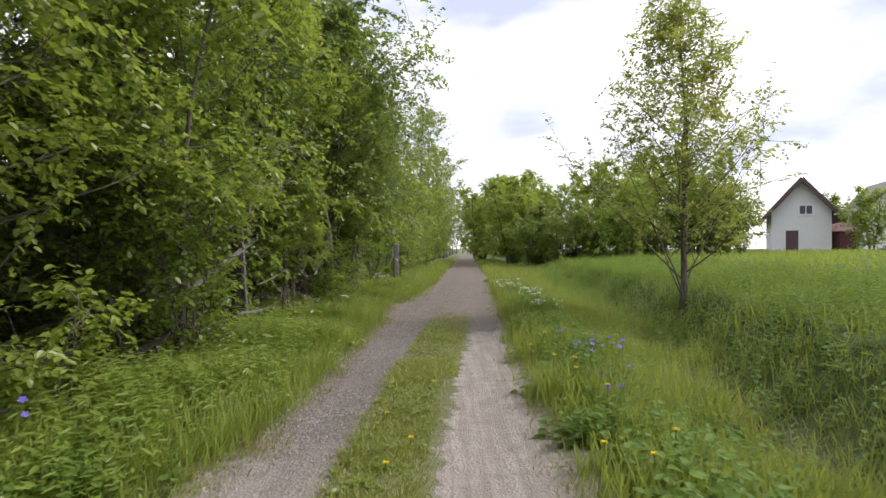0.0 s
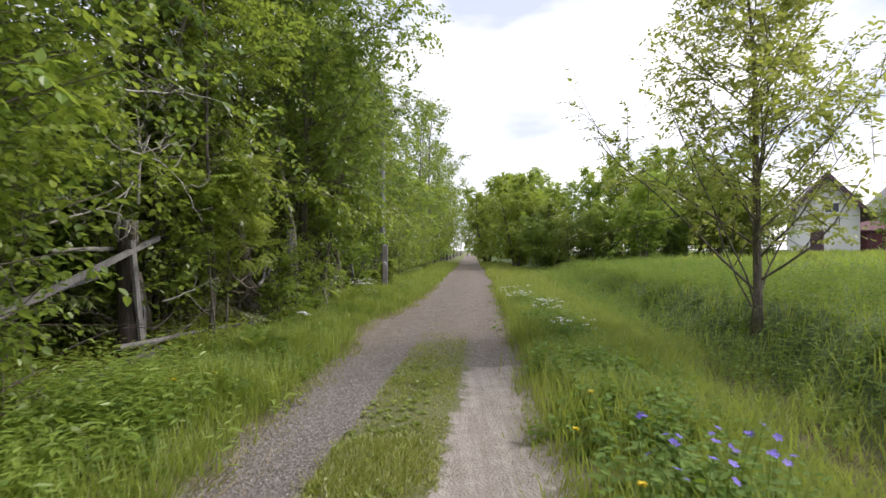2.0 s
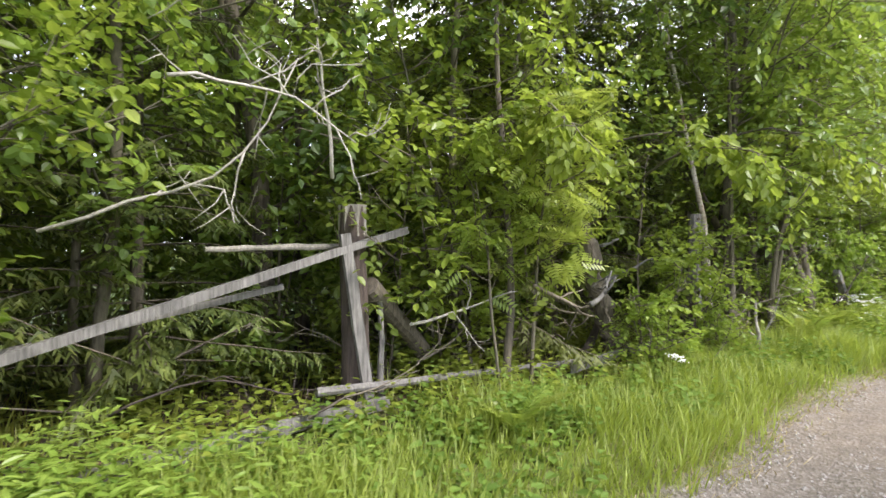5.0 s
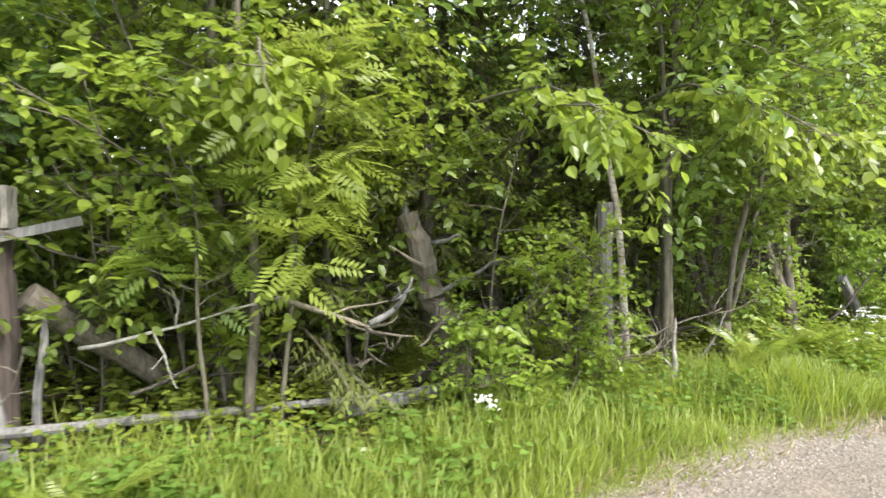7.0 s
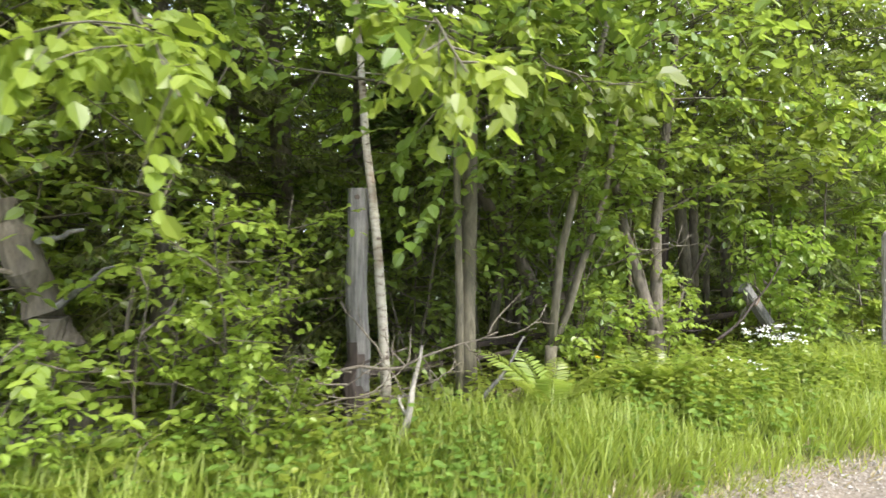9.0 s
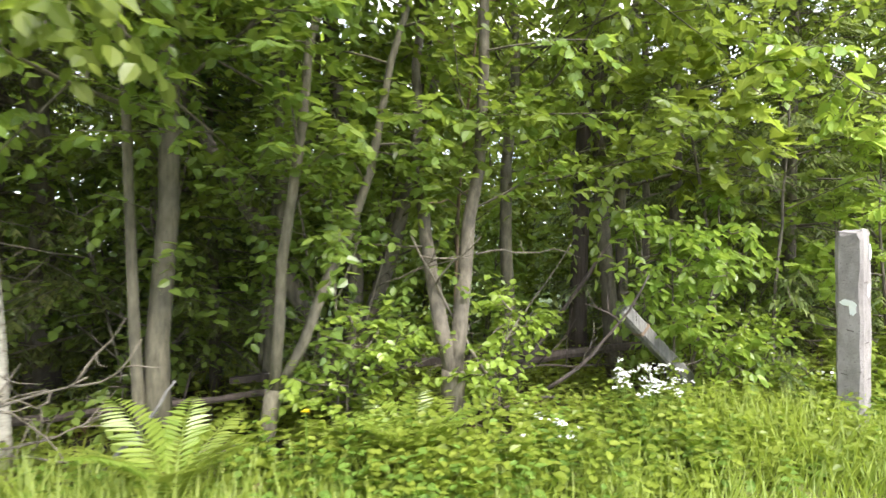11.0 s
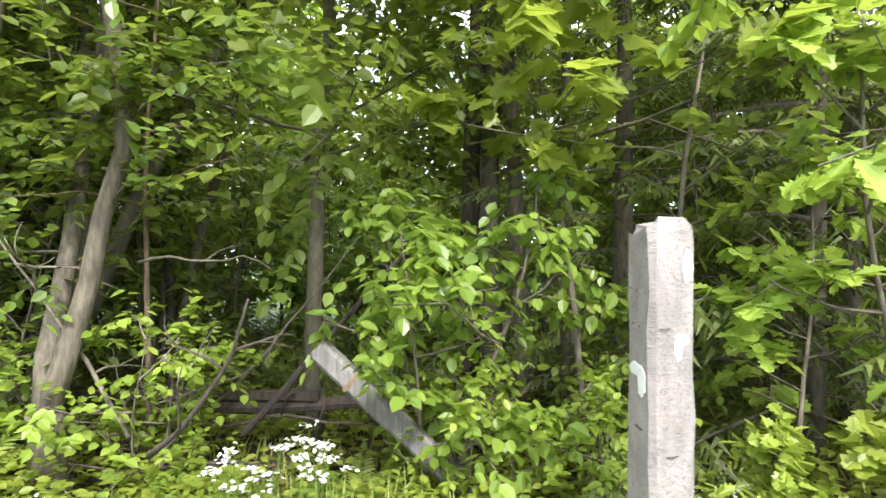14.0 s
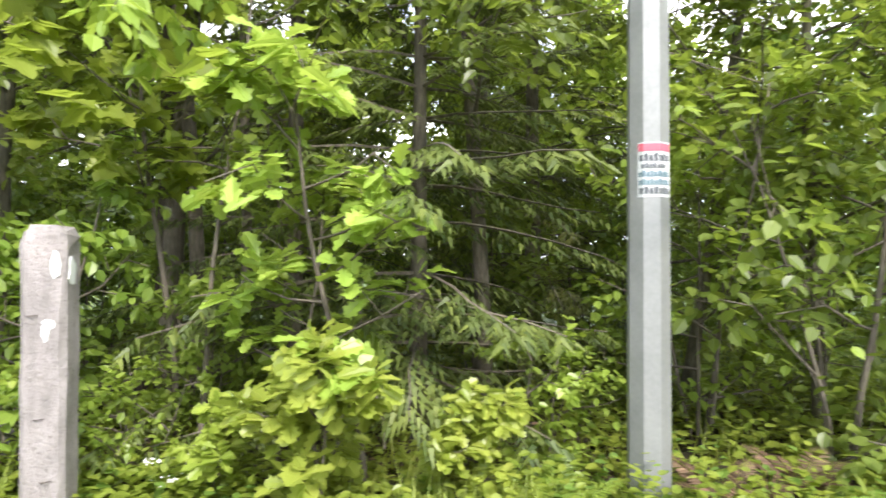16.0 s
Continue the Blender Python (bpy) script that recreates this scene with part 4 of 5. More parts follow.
# ---- grass and herbs ----
def scatter(rng, count, u0, u1, y0, y1, clump=0.0):
    """Plants between two lines beside the road's middle, gathered into tufts."""
    y = rng.uniform(y0, y1, count)
    u = rng.uniform(0, 1, count)
    x = road_middle(y) + np.asarray(u0) + u * (np.asarray(u1) - np.asarray(u0))
    if clump:
        k = max(count // 24, 1)
        cy = rng.uniform(y0, y1, k)
        cx = road_middle(cy) + u0 + rng.uniform(0, 1, k) * (u1 - u0)
        own, loose = rng.integers(0, k, count), rng.random(count) < 0.45
        x = np.where(loose, x, cx[own] + rng.normal(0, clump * 0.45, count))
        y = np.where(loose, y, cy[own] + rng.normal(0, clump * 0.45, count))
    return x + edge_shift(x - road_middle(y), y), y


def grass(seed, count, u0, u1, y0, y1, height, width, clump=0.22, lean=0.35, fade=None):
    rng = np.random.default_rng(seed)
    x, y = scatter(rng, count, u0, u1, y0, y1, clump)
    if fade:
        keep = rng.random(count) > smooth(*fade, y + 1.2 * ripple(x, y, 4.0, 8))
        x, y = x[keep], y[keep]
        count = len(x)
    tall = 0.75 + 0.5 * ripple(x, y, 2.1, 4) * 0.7
    h = height * tall * rng.uniform(0.45, 1.15, count)
    az = rng.uniform(0, 6.28, count)
    along = np.stack([np.cos(az) * lean * rng.random(count), np.sin(az) * lean * rng.random(count), np.ones(count)], -1)
    along[:, 0] += 0.10
    normal = np.stack([np.cos(az + 0.5), np.sin(az + 0.5), np.full(count, 0.15)], -1)
    g = Geo()
    g.blades(BLADE, np.stack([x, y, land(x, y) - 0.015], -1), along, normal, h, width * rng.uniform(0.6, 1.3, count))
    return g


VERGE = "long bright green grass on the road verge"
stuff("verge_grass", grass(401, 42000, -2.8, -1.35, -1, 27, 0.38, 0.011), M_GRASS, VERGE, "grass")
stuff("verge_grass", grass(402, 12000, -3.1, -1.35, 27, 60, 0.45, 0.03), M_GRASS, "long green grass along the far verge", "grass")
stuff("verge_grass", grass(403, 40000, 1.15, 3.2, -1, 26, 0.44, 0.011), M_GRASS, VERGE, "grass")
stuff("verge_grass", grass(404, 14000, 1.15, 4.0, 26, 70, 0.4, 0.04), M_GRASS, "long green grass along the far verge", "grass")
stuff("strip_grass", grass(405, 20000, -0.47, 0.15, 1.0, 7.5, 0.105, 0.0085, 0.12, 1.0), M_GRASS_SHORT, "short grass strip between the wheel tracks", "grass")
stuff("strip_grass", grass(414, 17000, -0.46, 0.34, 6.5, 14.5, 0.09, 0.010, 0.0, 1.3, (9.0, 14.0)), M_GRASS_SHORT, "short grass strip between the wheel tracks", "grass")
stuff("strip_grass", grass(411, 6000, -1.42, -1.15, 1.0, 27, 0.11, 0.009, 0.2, 0.9), M_GRASS, "short grass creeping onto the gravel edge", "grass")
stuff("strip_grass", grass(412, 6000, 1.0, 1.25, 1.0, 27, 0.12, 0.009, 0.2, 0.9), M_GRASS, "short grass creeping onto the track edge", "grass")
stuff("dry_grass", grass(406, 5000, -1.6, -1.1, 1.5, 27, 0.16, 0.007, 0.3, 1.6), M_GRASS_DRY, "dry straw-coloured grass at the gravel edge", "grass")
stuff("dry_grass", grass(413, 3500, 1.0, 1.4, 1.5, 27, 0.13, 0.007, 0.3, 1.6), M_GRASS_DRY, "dry straw-coloured grass at the track edge", "grass")
stuff("bank_grass", grass(407, 24000, 3.0, 10.5, -2, 42, 0.5, 0.013, 0.6), M_GRASS, "tall green grass on the bank beyond the ditch", "grass")
stuff("ditch_grass", grass(415, 12000, 2.5, 4.6, 0.5, 18, 0.26, 0.010, 0.3, 0.8), M_GRASS_SHORT, "thin yellow-green grass in the ditch", "grass")
stuff("field_grass", grass(408, 16000, 9.0, 34, 4, 60, 0.45, 0.07, 1.2), M_GRASS, "tall green field grass behind the bank", "grass")
stuff("wood_grass", grass(409, 16000, -9.5, -2.9, 1, 27, 0.36, 0.014, 0.45), M_GRASS, "thin grass on the woodland floor", "grass")


def herbs(seed, count, u0, u1, y0, y1, height, leaf, per, shape, clump=0.5):
    """Leafy stalks: pairs of leaves up an upright stem."""
    rng = np.random.default_rng(seed)
    x, y = scatter(rng, count, u0, u1, y0, y1, clump)
    h = height * rng.uniform(0.5, 1.15, count) * (0.85 + 0.3 * ripple(x, y, 1.5, 6))
    t = (np.arange(per) + 0.6) / per
    az = rng.uniform(0, 6.28, (count, 1)) + np.arange(per)[None] * 2.3
    lean = rng.normal(0, 0.18, (count, 2))
    base = np.stack([x, y, land(x, y)], -1)
    pos = base[:, None] + np.stack([lean[:, None, 0] * h[:, None] * t, lean[:, None, 1] * h[:, None] * t, h[:, None] * t], -1)
    along = np.stack([np.cos(az), np.sin(az), rng.uniform(-0.25, 0.45, az.shape)], -1)
    normal = np.stack([rng.normal(0, 0.3, az.shape), rng.normal(0, 0.3, az.shape), np.ones(az.shape)], -1)
    s = leaf * (1.25 - 0.6 * t)[None] * rng.uniform(0.7, 1.2, az.shape)
    g = Geo()
    g.blades(shape, pos.reshape(-1, 3), along.reshape(-1, 3), normal.reshape(-1, 3), s.ravel())
    return g


stuff("bank_herbs", herbs(421, 3600, 3.9, 10.5, -3, 34, 0.62, 0.125, 13, LEAF_NARROW, 1.6), M_HERB, "dense dark green nettles and herbs on the bank", "herbs")
stuff("bank_herbs", herbs(430, 5200, 3.6, 10.5, -3, 40, 0.5, 0.072, 12, LEAF_OVATE, 1.1), M_HERB, "tangled mid-green weeds and raspberry canes on the bank", "herbs")
stuff("verge_herbs", herbs(422, 1300, -3.1, -1.7, 0.8, 27, 0.34, 0.085, 9, LEAF_OVATE, 0.5), M_HERB, "broad-leaved weeds among the verge grass", "herbs")
stuff("verge_herbs", herbs(423, 700, 1.25, 2.9, 1.0, 27, 0.34, 0.085, 9, LEAF_OVATE, 0.5), M_HERB, "broad-leaved weeds among the verge grass", "herbs")
stuff("wood_herbs", herbs(424, 1900, -5.2, -2.5, 8, 27, 0.42, 0.09, 9, LEAF_OVATE, 0.6), M_LEAF_YOUNG, "fresh green undergrowth on the woodland floor", "herbs")
stuff("wood_herbs", herbs(425, 2000, -9.0, -4.5, -1, 30, 0.6, 0.14, 9, LEAF_LOW, 0.9), M_LEAF, "green undergrowth deep in the wood", "herbs")
stuff("verge_herbs", herbs(433, 600, -3.2, -1.8, 1.6, 9.0, 0.46, 0.10, 11, LEAF_NARROW, 0.8), M_FERN, "bright green feathery weeds on the near verge", "herbs")
stuff("verge_herbs", herbs(428, 700, -3.3, -1.75, 1.6, 8.0, 0.5, 0.12, 13, LEAF_NARROW, 0.7), M_FERN, "tall leafy green weeds on the near verge", "herbs")
stuff("verge_herbs", herbs(429, 1100, 1.38, 2.3, 1.0, 18, 0.36, 0.10, 9, LEAF_OVATE, 0.45), M_HERB, "dark broad-leaved weeds along the track edge", "herbs")
stuff("post_herbs", herbs(426, 900, -3.1, -1.9, 17.0, 24, 0.42, 0.085, 10, LEAF_OVATE, 0.4), M_LEAF_YOUNG, "bright green weeds round the posts", "herbs")
stuff("strip_herbs", herbs(427, 260, -0.45, 0.12, 1.2, 10.5, 0.06, 0.055, 6, LEAF_OVATE, 0.0), M_LEAF_YOUNG, "low plantain leaves between the wheel tracks", "herbs")

# leaf litter in the wood and loose stones on the road
rng = np.random.default_rng(431)
x, y = scatter(rng, 6000, -6.5, -2.6, 0, 27)
g = Geo()
g.blades(LEAF_LOW, np.stack([x, y, land(x, y) + 0.02], -1), rng.normal(0, 1, (6000, 3)) * [1, 1, 0.15], rng.normal(0, 0.3, (6000, 3)) + [0, 0, 1], rng.uniform(0.05, 0.1, 6000))
M_LITTER = leaf_material("dead_leaf", (0.07, 0.045, 0.025), (0.22, 0.15, 0.085), (0.2, 0.13, 0.07), 0.1, 0.8)
stuff("leaf_litter", g, M_LITTER, "brown dead leaves on the woodland floor", "leaves")

STONE = (np.array([(-0.5, 0, 0), (0.5, 0.05, 0), (0.1, 0.45, 0.02), (-0.15, -0.5, 0), (0.05, 0.0, 0.42), (-0.2, 0.1, 0.3)]), [[[0, 3, 5], [3, 4, 5], [3, 1, 4], [1, 2, 4], [2, 5, 4], [2, 0, 5]]])


def stones(seed, count, u0, u1, y0, y1, size):
    rng = np.random.default_rng(seed)
    x, y = scatter(rng, count, u0, u1, y0, y1, 0.4)
    g = Geo()
    g.blades(STONE, np.stack([x, y, land(x, y) - 0.002], -1), rng.normal(0, 1, (count, 3)) * [1, 1, 0.1], rng.normal(0, 0.15, (count, 3)) + [0, 0, 1], size * rng.uniform(0.4, 1.3, count) ** 1.5)
    return g


stuff("gravel", stones(441, 6500, -1.3, -0.42, 1.2, 20, 0.022), M_STONE, "loose grey crushed stones in the wheel track", "gravel")
stuff("gravel", stones(442, 4000, -1.2, 1.1, 9, 26, 0.024), M_STONE, "loose grey crushed stones on the road", "gravel")
stuff("gravel", stones(443, 900, 0.0, 1.1, 1.2, 10, 0.014), M_STONE, "few small stones on the sandy track", "gravel")


# flowers: each clump with its stalks and heads
def flower_clump(name, label, category, x, y, count, spread, height, petal, head, cluster, seed, group=""):
    rng = np.random.default_rng(seed)
    root = thing(name, label, category, pose(x, y, lz(x, y)), group)
    st, lf, hd = Geo(), Geo(), Geo()
    for i in range(count):
        a, r = rng.uniform(0, 6.28), spread * math.sqrt(rng.random())
        px, py = math.cos(a) * r, math.sin(a) * r
        z0 = lz(x + px, y + py) - lz(x, y)
        line = wander(rng, (px, py, z0), (0.1, 0, 1), height * rng.uniform(0.75, 1.15), 3, 0.07)
        st.tube(line, [0.004, 0.003, 0.003, 0.002], 3, False)
        for k in range(3):
            q, _ = at_share(line, 0.2 + 0.25 * k)
            lf.blades(LEAF_OVATE, [q], [rng.normal(0, 1, 3) * [1, 1, 0.2]], [(0, 0.1, 1)], 0.08)
        n = cluster
        off = rng.normal(0, 0.028, (n, 3)) * [1, 1, 0.25] if n > 1 else np.zeros((1, 3))
        hd.blades(PETAL5, line[-1] + off, rng.normal(0, 1, (n, 3)) * [1, 1, 0.3], rng.normal(0, 0.35, (n, 3)) + [0.1, -0.2, 1], head * rng.uniform(0.8, 1.2, n))
    part("stalk_growth", st, M_HERB, root)["kind"] = "stuff"
    part("foliage", lf, M_HERB, root)["kind"] = "stuff"
    part("blossom", hd, petal, root)["kind"] = "stuff"
    return root


CP = "clump of white-flowered cow parsley on the verge"
for i, (x, y, n, sp, h) in enumerate([(-2.25, 19.0, 34, 0.30, 0.42), (-2.15, 21.0, 10, 0.2, 0.35), (-2.0, 18.0, 6, 0.25, 0.30), (2.2, 14.1, 30, 0.35, 0.42), (2.0, 16.8, 22, 0.4, 0.4), (2.2, 20.0, 20, 0.5, 0.35), (2.1, 11.6, 14, 0.35, 0.38), (-2.2, 12.45, 6, 0.12, 0.30)]):
    flower_clump("cow_parsley", CP, "wildflower", x, y, n, sp, h, M_WHITE_PETAL, 0.022, 9, 500 + i, "white flower clumps")
flower_clump("cranesbill", "patch of violet-blue cranesbill in the long grass", "wildflower", 1.5, 5.75, 26, 0.42, 0.5, M_BLUE_PETAL, 0.042, 1, 520)
flower_clump("cranesbill", "few violet-blue cranesbill flowers in the grass", "wildflower", 1.35, 4.6, 5, 0.18, 0.42, M_BLUE_PETAL, 0.045, 1, 521)
flower_clump("cranesbill", "few violet-blue cranesbill flowers in the grass", "wildflower", -2.6, 3.3, 4, 0.2, 0.40, M_BLUE_PETAL, 0.05, 1, 522)


def dandelion(x, y, h, seed):
    rng = np.random.default_rng(seed)
    root = thing("dandelion", "yellow dandelion flower in the grass", "wildflower", pose(x, y, lz(x, y)), "dandelions")
    st, hd = Geo(), Geo()
    line = wander(rng, (0, 0, 0), (0.05, 0, 1), h, 3, 0.06)
    st.tube(line, [0.004] * 4, 4, False)
    part("stalk", st, M_HERB, root)
    n = 26
    a = np.arange(n) * 2.4
    r = np.sqrt(np.arange(n) / n)
    hd.blades(LEAF_LOW, np.repeat(line[-1:], n, 0), np.stack([np.cos(a), np.sin(a), 1.1 - r], -1), np.stack([-np.cos(a), -np.sin(a), np.ones(n)], -1), 0.026)
    part("blossom", hd, M_YELLOW_PETAL, root)
    return root


for i, (x, y, h) in enumerate([(0.95, 3.4, 0.30), (1.2, 3.1, 0.30), (1.45, 3.45, 0.35), (-0.38, 3.7, 0.08), (-0.25, 4.2, 0.08), (-0.5, 4.9, 0.07), (1.15, 4.9, 0.4), (1.2, 5.2, 0.42), (1.1, 5.6, 0.4), (1.3, 4.4, 0.36), (1.05, 6.6, 0.35), (-0.1, 6.0, 0.08), (-2.0, 7.6, 0.35), (-1.9, 8.2, 0.3), (-2.1, 5.4, 0.35), (1.3, 7.4, 0.35), (-2.3, 16.6, 0.4)]):
    dandelion(x, y, h, 540 + i)


def fern(x, y, fronds, length, seed, mat=None, label="bright green fern with arching feathered fronds"):
    rng = np.random.default_rng(seed)
    root = thing("fern", label, "fern", pose(x, y, lz(x, y)), "ferns")
    for k in range(fronds):
        az = k / fronds * 6.28 + rng.normal(0, 0.2)
        L = length * rng.uniform(0.75, 1.1)
        n = 26
        t = np.arange(n + 1) / n
        out = np.stack([np.cos(az) * L * (0.65 * t ** 1.3), np.sin(az) * L * (0.65 * t ** 1.3), L * (0.95 * t - 0.42 * t * t)], -1)
        g = Geo()
        g.tube(out[::5], np.linspace(0.005, 0.002, len(out[::5])), 3, False)
        d = unit(np.gradient(out, axis=0))
        side = np.array([-math.sin(az), math.cos(az), 0])
        w = L * 0.17 * np.sin(np.pi * np.clip(0.12 + 0.88 * t, 0, 1)) ** 0.8 + 0.01
        for sgn in (1, -1):
            g.blades(LEAF_NARROW, out[3:], side * sgn + d[3:] * 0.45 + rng.normal(0, 0.06, (n - 2, 3)), np.cross(d[3:], side) * 1.0, w[3:], w[3:] * 0.62)
        part("frond", g, mat or M_FERN, root)
    return root


for i, (x, y, n, L) in enumerate([(-2.1, 15.9, 9, 0.9), (-2.25, 17.25, 9, 0.85), (-2.35, 16.9, 6, 0.6), (-2.2, 10.2, 7, 0.55), (-2.3, 12.9, 6, 0.5), (-2.6, 19.3, 6, 0.5), (-1.9, 22.9, 7, 0.6), (-2.45, 13.9, 6, 0.55), (-2.0, 22.3, 6, 0.5)]):
    fern(x, y, n, L, 560 + i)
fern(-1.95, 23.8, 9, 0.55, 590, M_LITTER, "dead rust-brown fern by the steel pole")
fern(-2.2, 24.3, 8, 0.5, 591, M_LITTER, "dead rust-brown fern by the steel pole")

# ---- the old fence, posts and dead wood ----
def rough_log(geo, a, b, r0, r1, seed, sides=10, wobble=0.12, rings=7):
    """A round log between two points, not quite straight, with uneven girth."""
    rng = np.random.default_rng(seed)
    a, b = np.array(a, float), np.array(b, float)
    t = np.linspace(0, 1, rings)
    p = a + (b - a) * t[:, None]
    p[1:-1] += rng.normal(0, r0 * wobble, (rings - 2, 3))
    geo.tube(p, (r0 + (r1 - r0) * t) * (1 + rng.normal(0, wobble * 0.4, rings)), sides)


def board(geo, a, b, width, thick, seed, face=(1, 0, 0), rings=8):
    """A split weathered board between two points, slightly bowed, with ragged edges."""
    rng = np.random.default_rng(seed)
    a, b = np.array(a, float), np.array(b, float)
    d = unit(b - a)
    n = np.array(face, float)
    n = unit(n - d * (n @ d))
    w = np.cross(n, d)
    t = np.linspace(0, 1, rings)
    p = a + (b - a) * t[:, None] + np.outer(np.sin(t * 3.14) * rng.normal(0, 0.015), n)
    ww = width / 2 * (1 + rng.normal(0, 0.10, (rings, 2)))
    v = np.stack([p - w * ww[:, :1] - n * thick / 2, p + w * ww[:, 1:] - n * thick / 2, p + w * ww[:, 1:] * 0.94 + n * thick / 2, p - w * ww[:, :1] * 0.94 + n * thick / 2], 1)
    f = [[i * 4 + k, i * 4 + (k + 1) % 4, (i + 1) * 4 + (k + 1) % 4, (i + 1) * 4 + k] for i in range(rings - 1) for k in range(4)]
    geo.add(v, f, [[3, 2, 1, 0]], [[(rings - 1) * 4 + k for k in range(4)]])


# corner post A with its rails
ax, ay = -3.6, 9.78
az = lz(ax, ay)
fence = thing("fence_post", "weathered round fence post with a nailed board", "fence post", pose(ax, ay, az))
g = Geo()
rough_log(g, (0, 0, -0.2), (0.0, -0.02, 1.85 - az), 0.125, 0.108, 601, 14, 0.06, 9)
part("post", g, M_WOOD_DARK, fence, "dark rotten round post with a grey top")
g = Geo()
board(g, (0.155, 0.03, 0.10), (0.15, -0.19, 1.44), 0.095, 0.03, 602)
part("board", g, M_WOOD, fence, "grey weathered upright board")
g = Geo()
rough_log(g, (0.0, -0.018, 1.60 - az), (0.0, -0.02, 1.865 - az), 0.122, 0.118, 603, 7, 0.03, 4)
part("post_top", g, M_WOOD_PALE, fence, "pale grey squared post top")


def rail(name, label, a, b, width, thick, seed, round_=False, mat=None):
    """A fence rail; its own origin lies at its first end."""
    root = thing(name, label, "fence rail", pose(*a), "old fence rails")
    g = Geo()
    e = np.subtract(b, a)
    if round_:
        rough_log(g, (0, 0, 0), e, width / 2, width / 2 * 0.8, seed, 8, 0.15, 9)
    else:
        board(g, (0, 0, 0), e, width, thick, seed)
    part("rail_wood", g, mat or M_WOOD, root)
    return root


rail("fence_rail", "grey sloping top rail broken at its end", (-3.46, 10.22, 1.66), (-3.48, 6.9, 0.75), 0.062, 0.045, 611)
rail("fence_rail", "grey split board under the top rail", (-3.55, 9.12, 1.22), (-3.75, 7.2, 0.85), 0.045, 0.03, 612)
rail("fence_rail", "pale low rail along the foot of the fence", (-3.47, 9.35, 0.40), (-3.15, 12.3, 0.30), 0.07, 0.06, 613, True)
rail("fence_rail", "grey fallen rail in the grass", (-3.30, 9.9, 0.26), (-3.2, 7.4, 0.22), 0.10, 0.05, 614)
rail("fence_rail", "dark low rail beside the old grey post", (-3.3, 14.6, 0.42), (-3.2, 16.6, 0.50), 0.06, 0.05, 615, True, M_WOOD_DARK)
rail("fence_rail", "grey low rail behind the clump of stems", (-3.6, 16.2, 0.52), (-3.35, 18.9, 0.62), 0.06, 0.05, 616, False, M_WOOD_DARK)
rail("fence_rail", "dark rail lying in the wood", (-3.45, 18.0, 0.50), (-3.3, 20.2, 0.62), 0.10, 0.07, 617, True, M_WOOD_DARK)

rail("fence_rail", "grey fallen board low behind the fresh bushes", (-2.9, 11.8, 0.33), (-2.85, 13.6, 0.40), 0.10, 0.04, 618)
rail("fence_rail", "bleached thin rail end beside the fence post", (-3.75, 9.72, 1.52), (-3.7, 8.6, 1.50), 0.05, 0.05, 620, True, M_WOOD_PALE)

brace = thing("brace_log", "brown round log leaning against the fence post", "log", pose(-3.62, 9.92, 1.18))
g = Geo()
rough_log(g, (0, 0, 0), (-0.30, 0.85, -0.70), 0.095, 0.085, 621, 12, 0.05)
part("log_wood", g, M_BARK, brace)
g = Geo()
g.tube(wander(np.random.default_rng(622), (-3.52, 9.98, 0.25), (0, 0.02, 1), 0.95, 6, 0.08), np.linspace(0.03, 0.02, 7), 7)
tagged(part("fence_stake", g, M_WOOD), "thin crooked grey stake beside the post", "stake")

# broken-off trunk that leans in the shade
stump = thing("leaning_stump", "dark broken-off leaning tree trunk in the undergrowth", "tree stump", pose(-3.2, 13.12, 0.15))
g = Geo()
rough_log(g, (0, 0, -0.15), (-0.10, -0.60, 1.62), 0.13, 0.10, 623, 14, 0.16, 14)
part("trunk", g, M_BARK, stump, "rough brown bark")
for k, (z, dx, dy, dz) in enumerate(((1.55, 0.02, -0.03, 0.22), (1.52, 0.06, 0.04, 0.12), (1.5, -0.05, 0.05, 0.16))):
    g = Geo()
    rough_log(g, (-0.10 + dx, -0.58 + dy, z), (-0.11 + dx * 1.2, -0.60 + dy * 1.1, z + dz), 0.035, 0.008, 624 + k, 6, 0.1, 4)
    part("splinter", g, M_WOOD, stump, "pale broken splinter")

for k, (z, dx, dy, dz, rad) in enumerate(((0.95, 0.45, 0.35, 0.28, 0.022), (1.15, 0.30, -0.55, 0.20, 0.018), (1.35, 0.12, 0.34, 0.10, 0.03), (0.7, 0.38, -0.5, -0.12, 0.016))):
    g = Geo()
    rough_log(g, (-0.02, -0.37 * z, z), (-0.02 + dx, -0.37 * z + dy, z + dz), rad, rad * 0.35, 634 + k, 6, 0.5, 7)
    part("branch_stub", g, M_STICK if k % 2 else M_WOOD, stump, "grey broken branch stub")

# post B
post_b = thing("old_post", "grey weathered post with a knot hole near its top", "post", pose(-3.09, 14.77, lz(-3.09, 14.77)))
g = Geo()
h = 1.95 - lz(-3.09, 14.77)
rough_log(g, (0, 0, -0.2), (0.02, 0.0, h), 0.094, 0.084, 631, 9, 0.06, 9)
part("post", g, M_WOOD, post_b)
g = Geo()
g.tube([(0.075, -0.035, h - 0.07), (0.094, -0.042, h - 0.07)], [0.022, 0.020], 10)
part("knot_hole", g, M_WOOD_DARK, post_b, "dark knot hole")

g = Geo()
rough_log(g, (0, 0, -0.1), (0.008, 0, 0.62), 0.112, 0.094, 632, 9, 0.10, 6)
part("rotten_base", g, M_WOOD_DARK, post_b, "dark rotten red-brown foot")

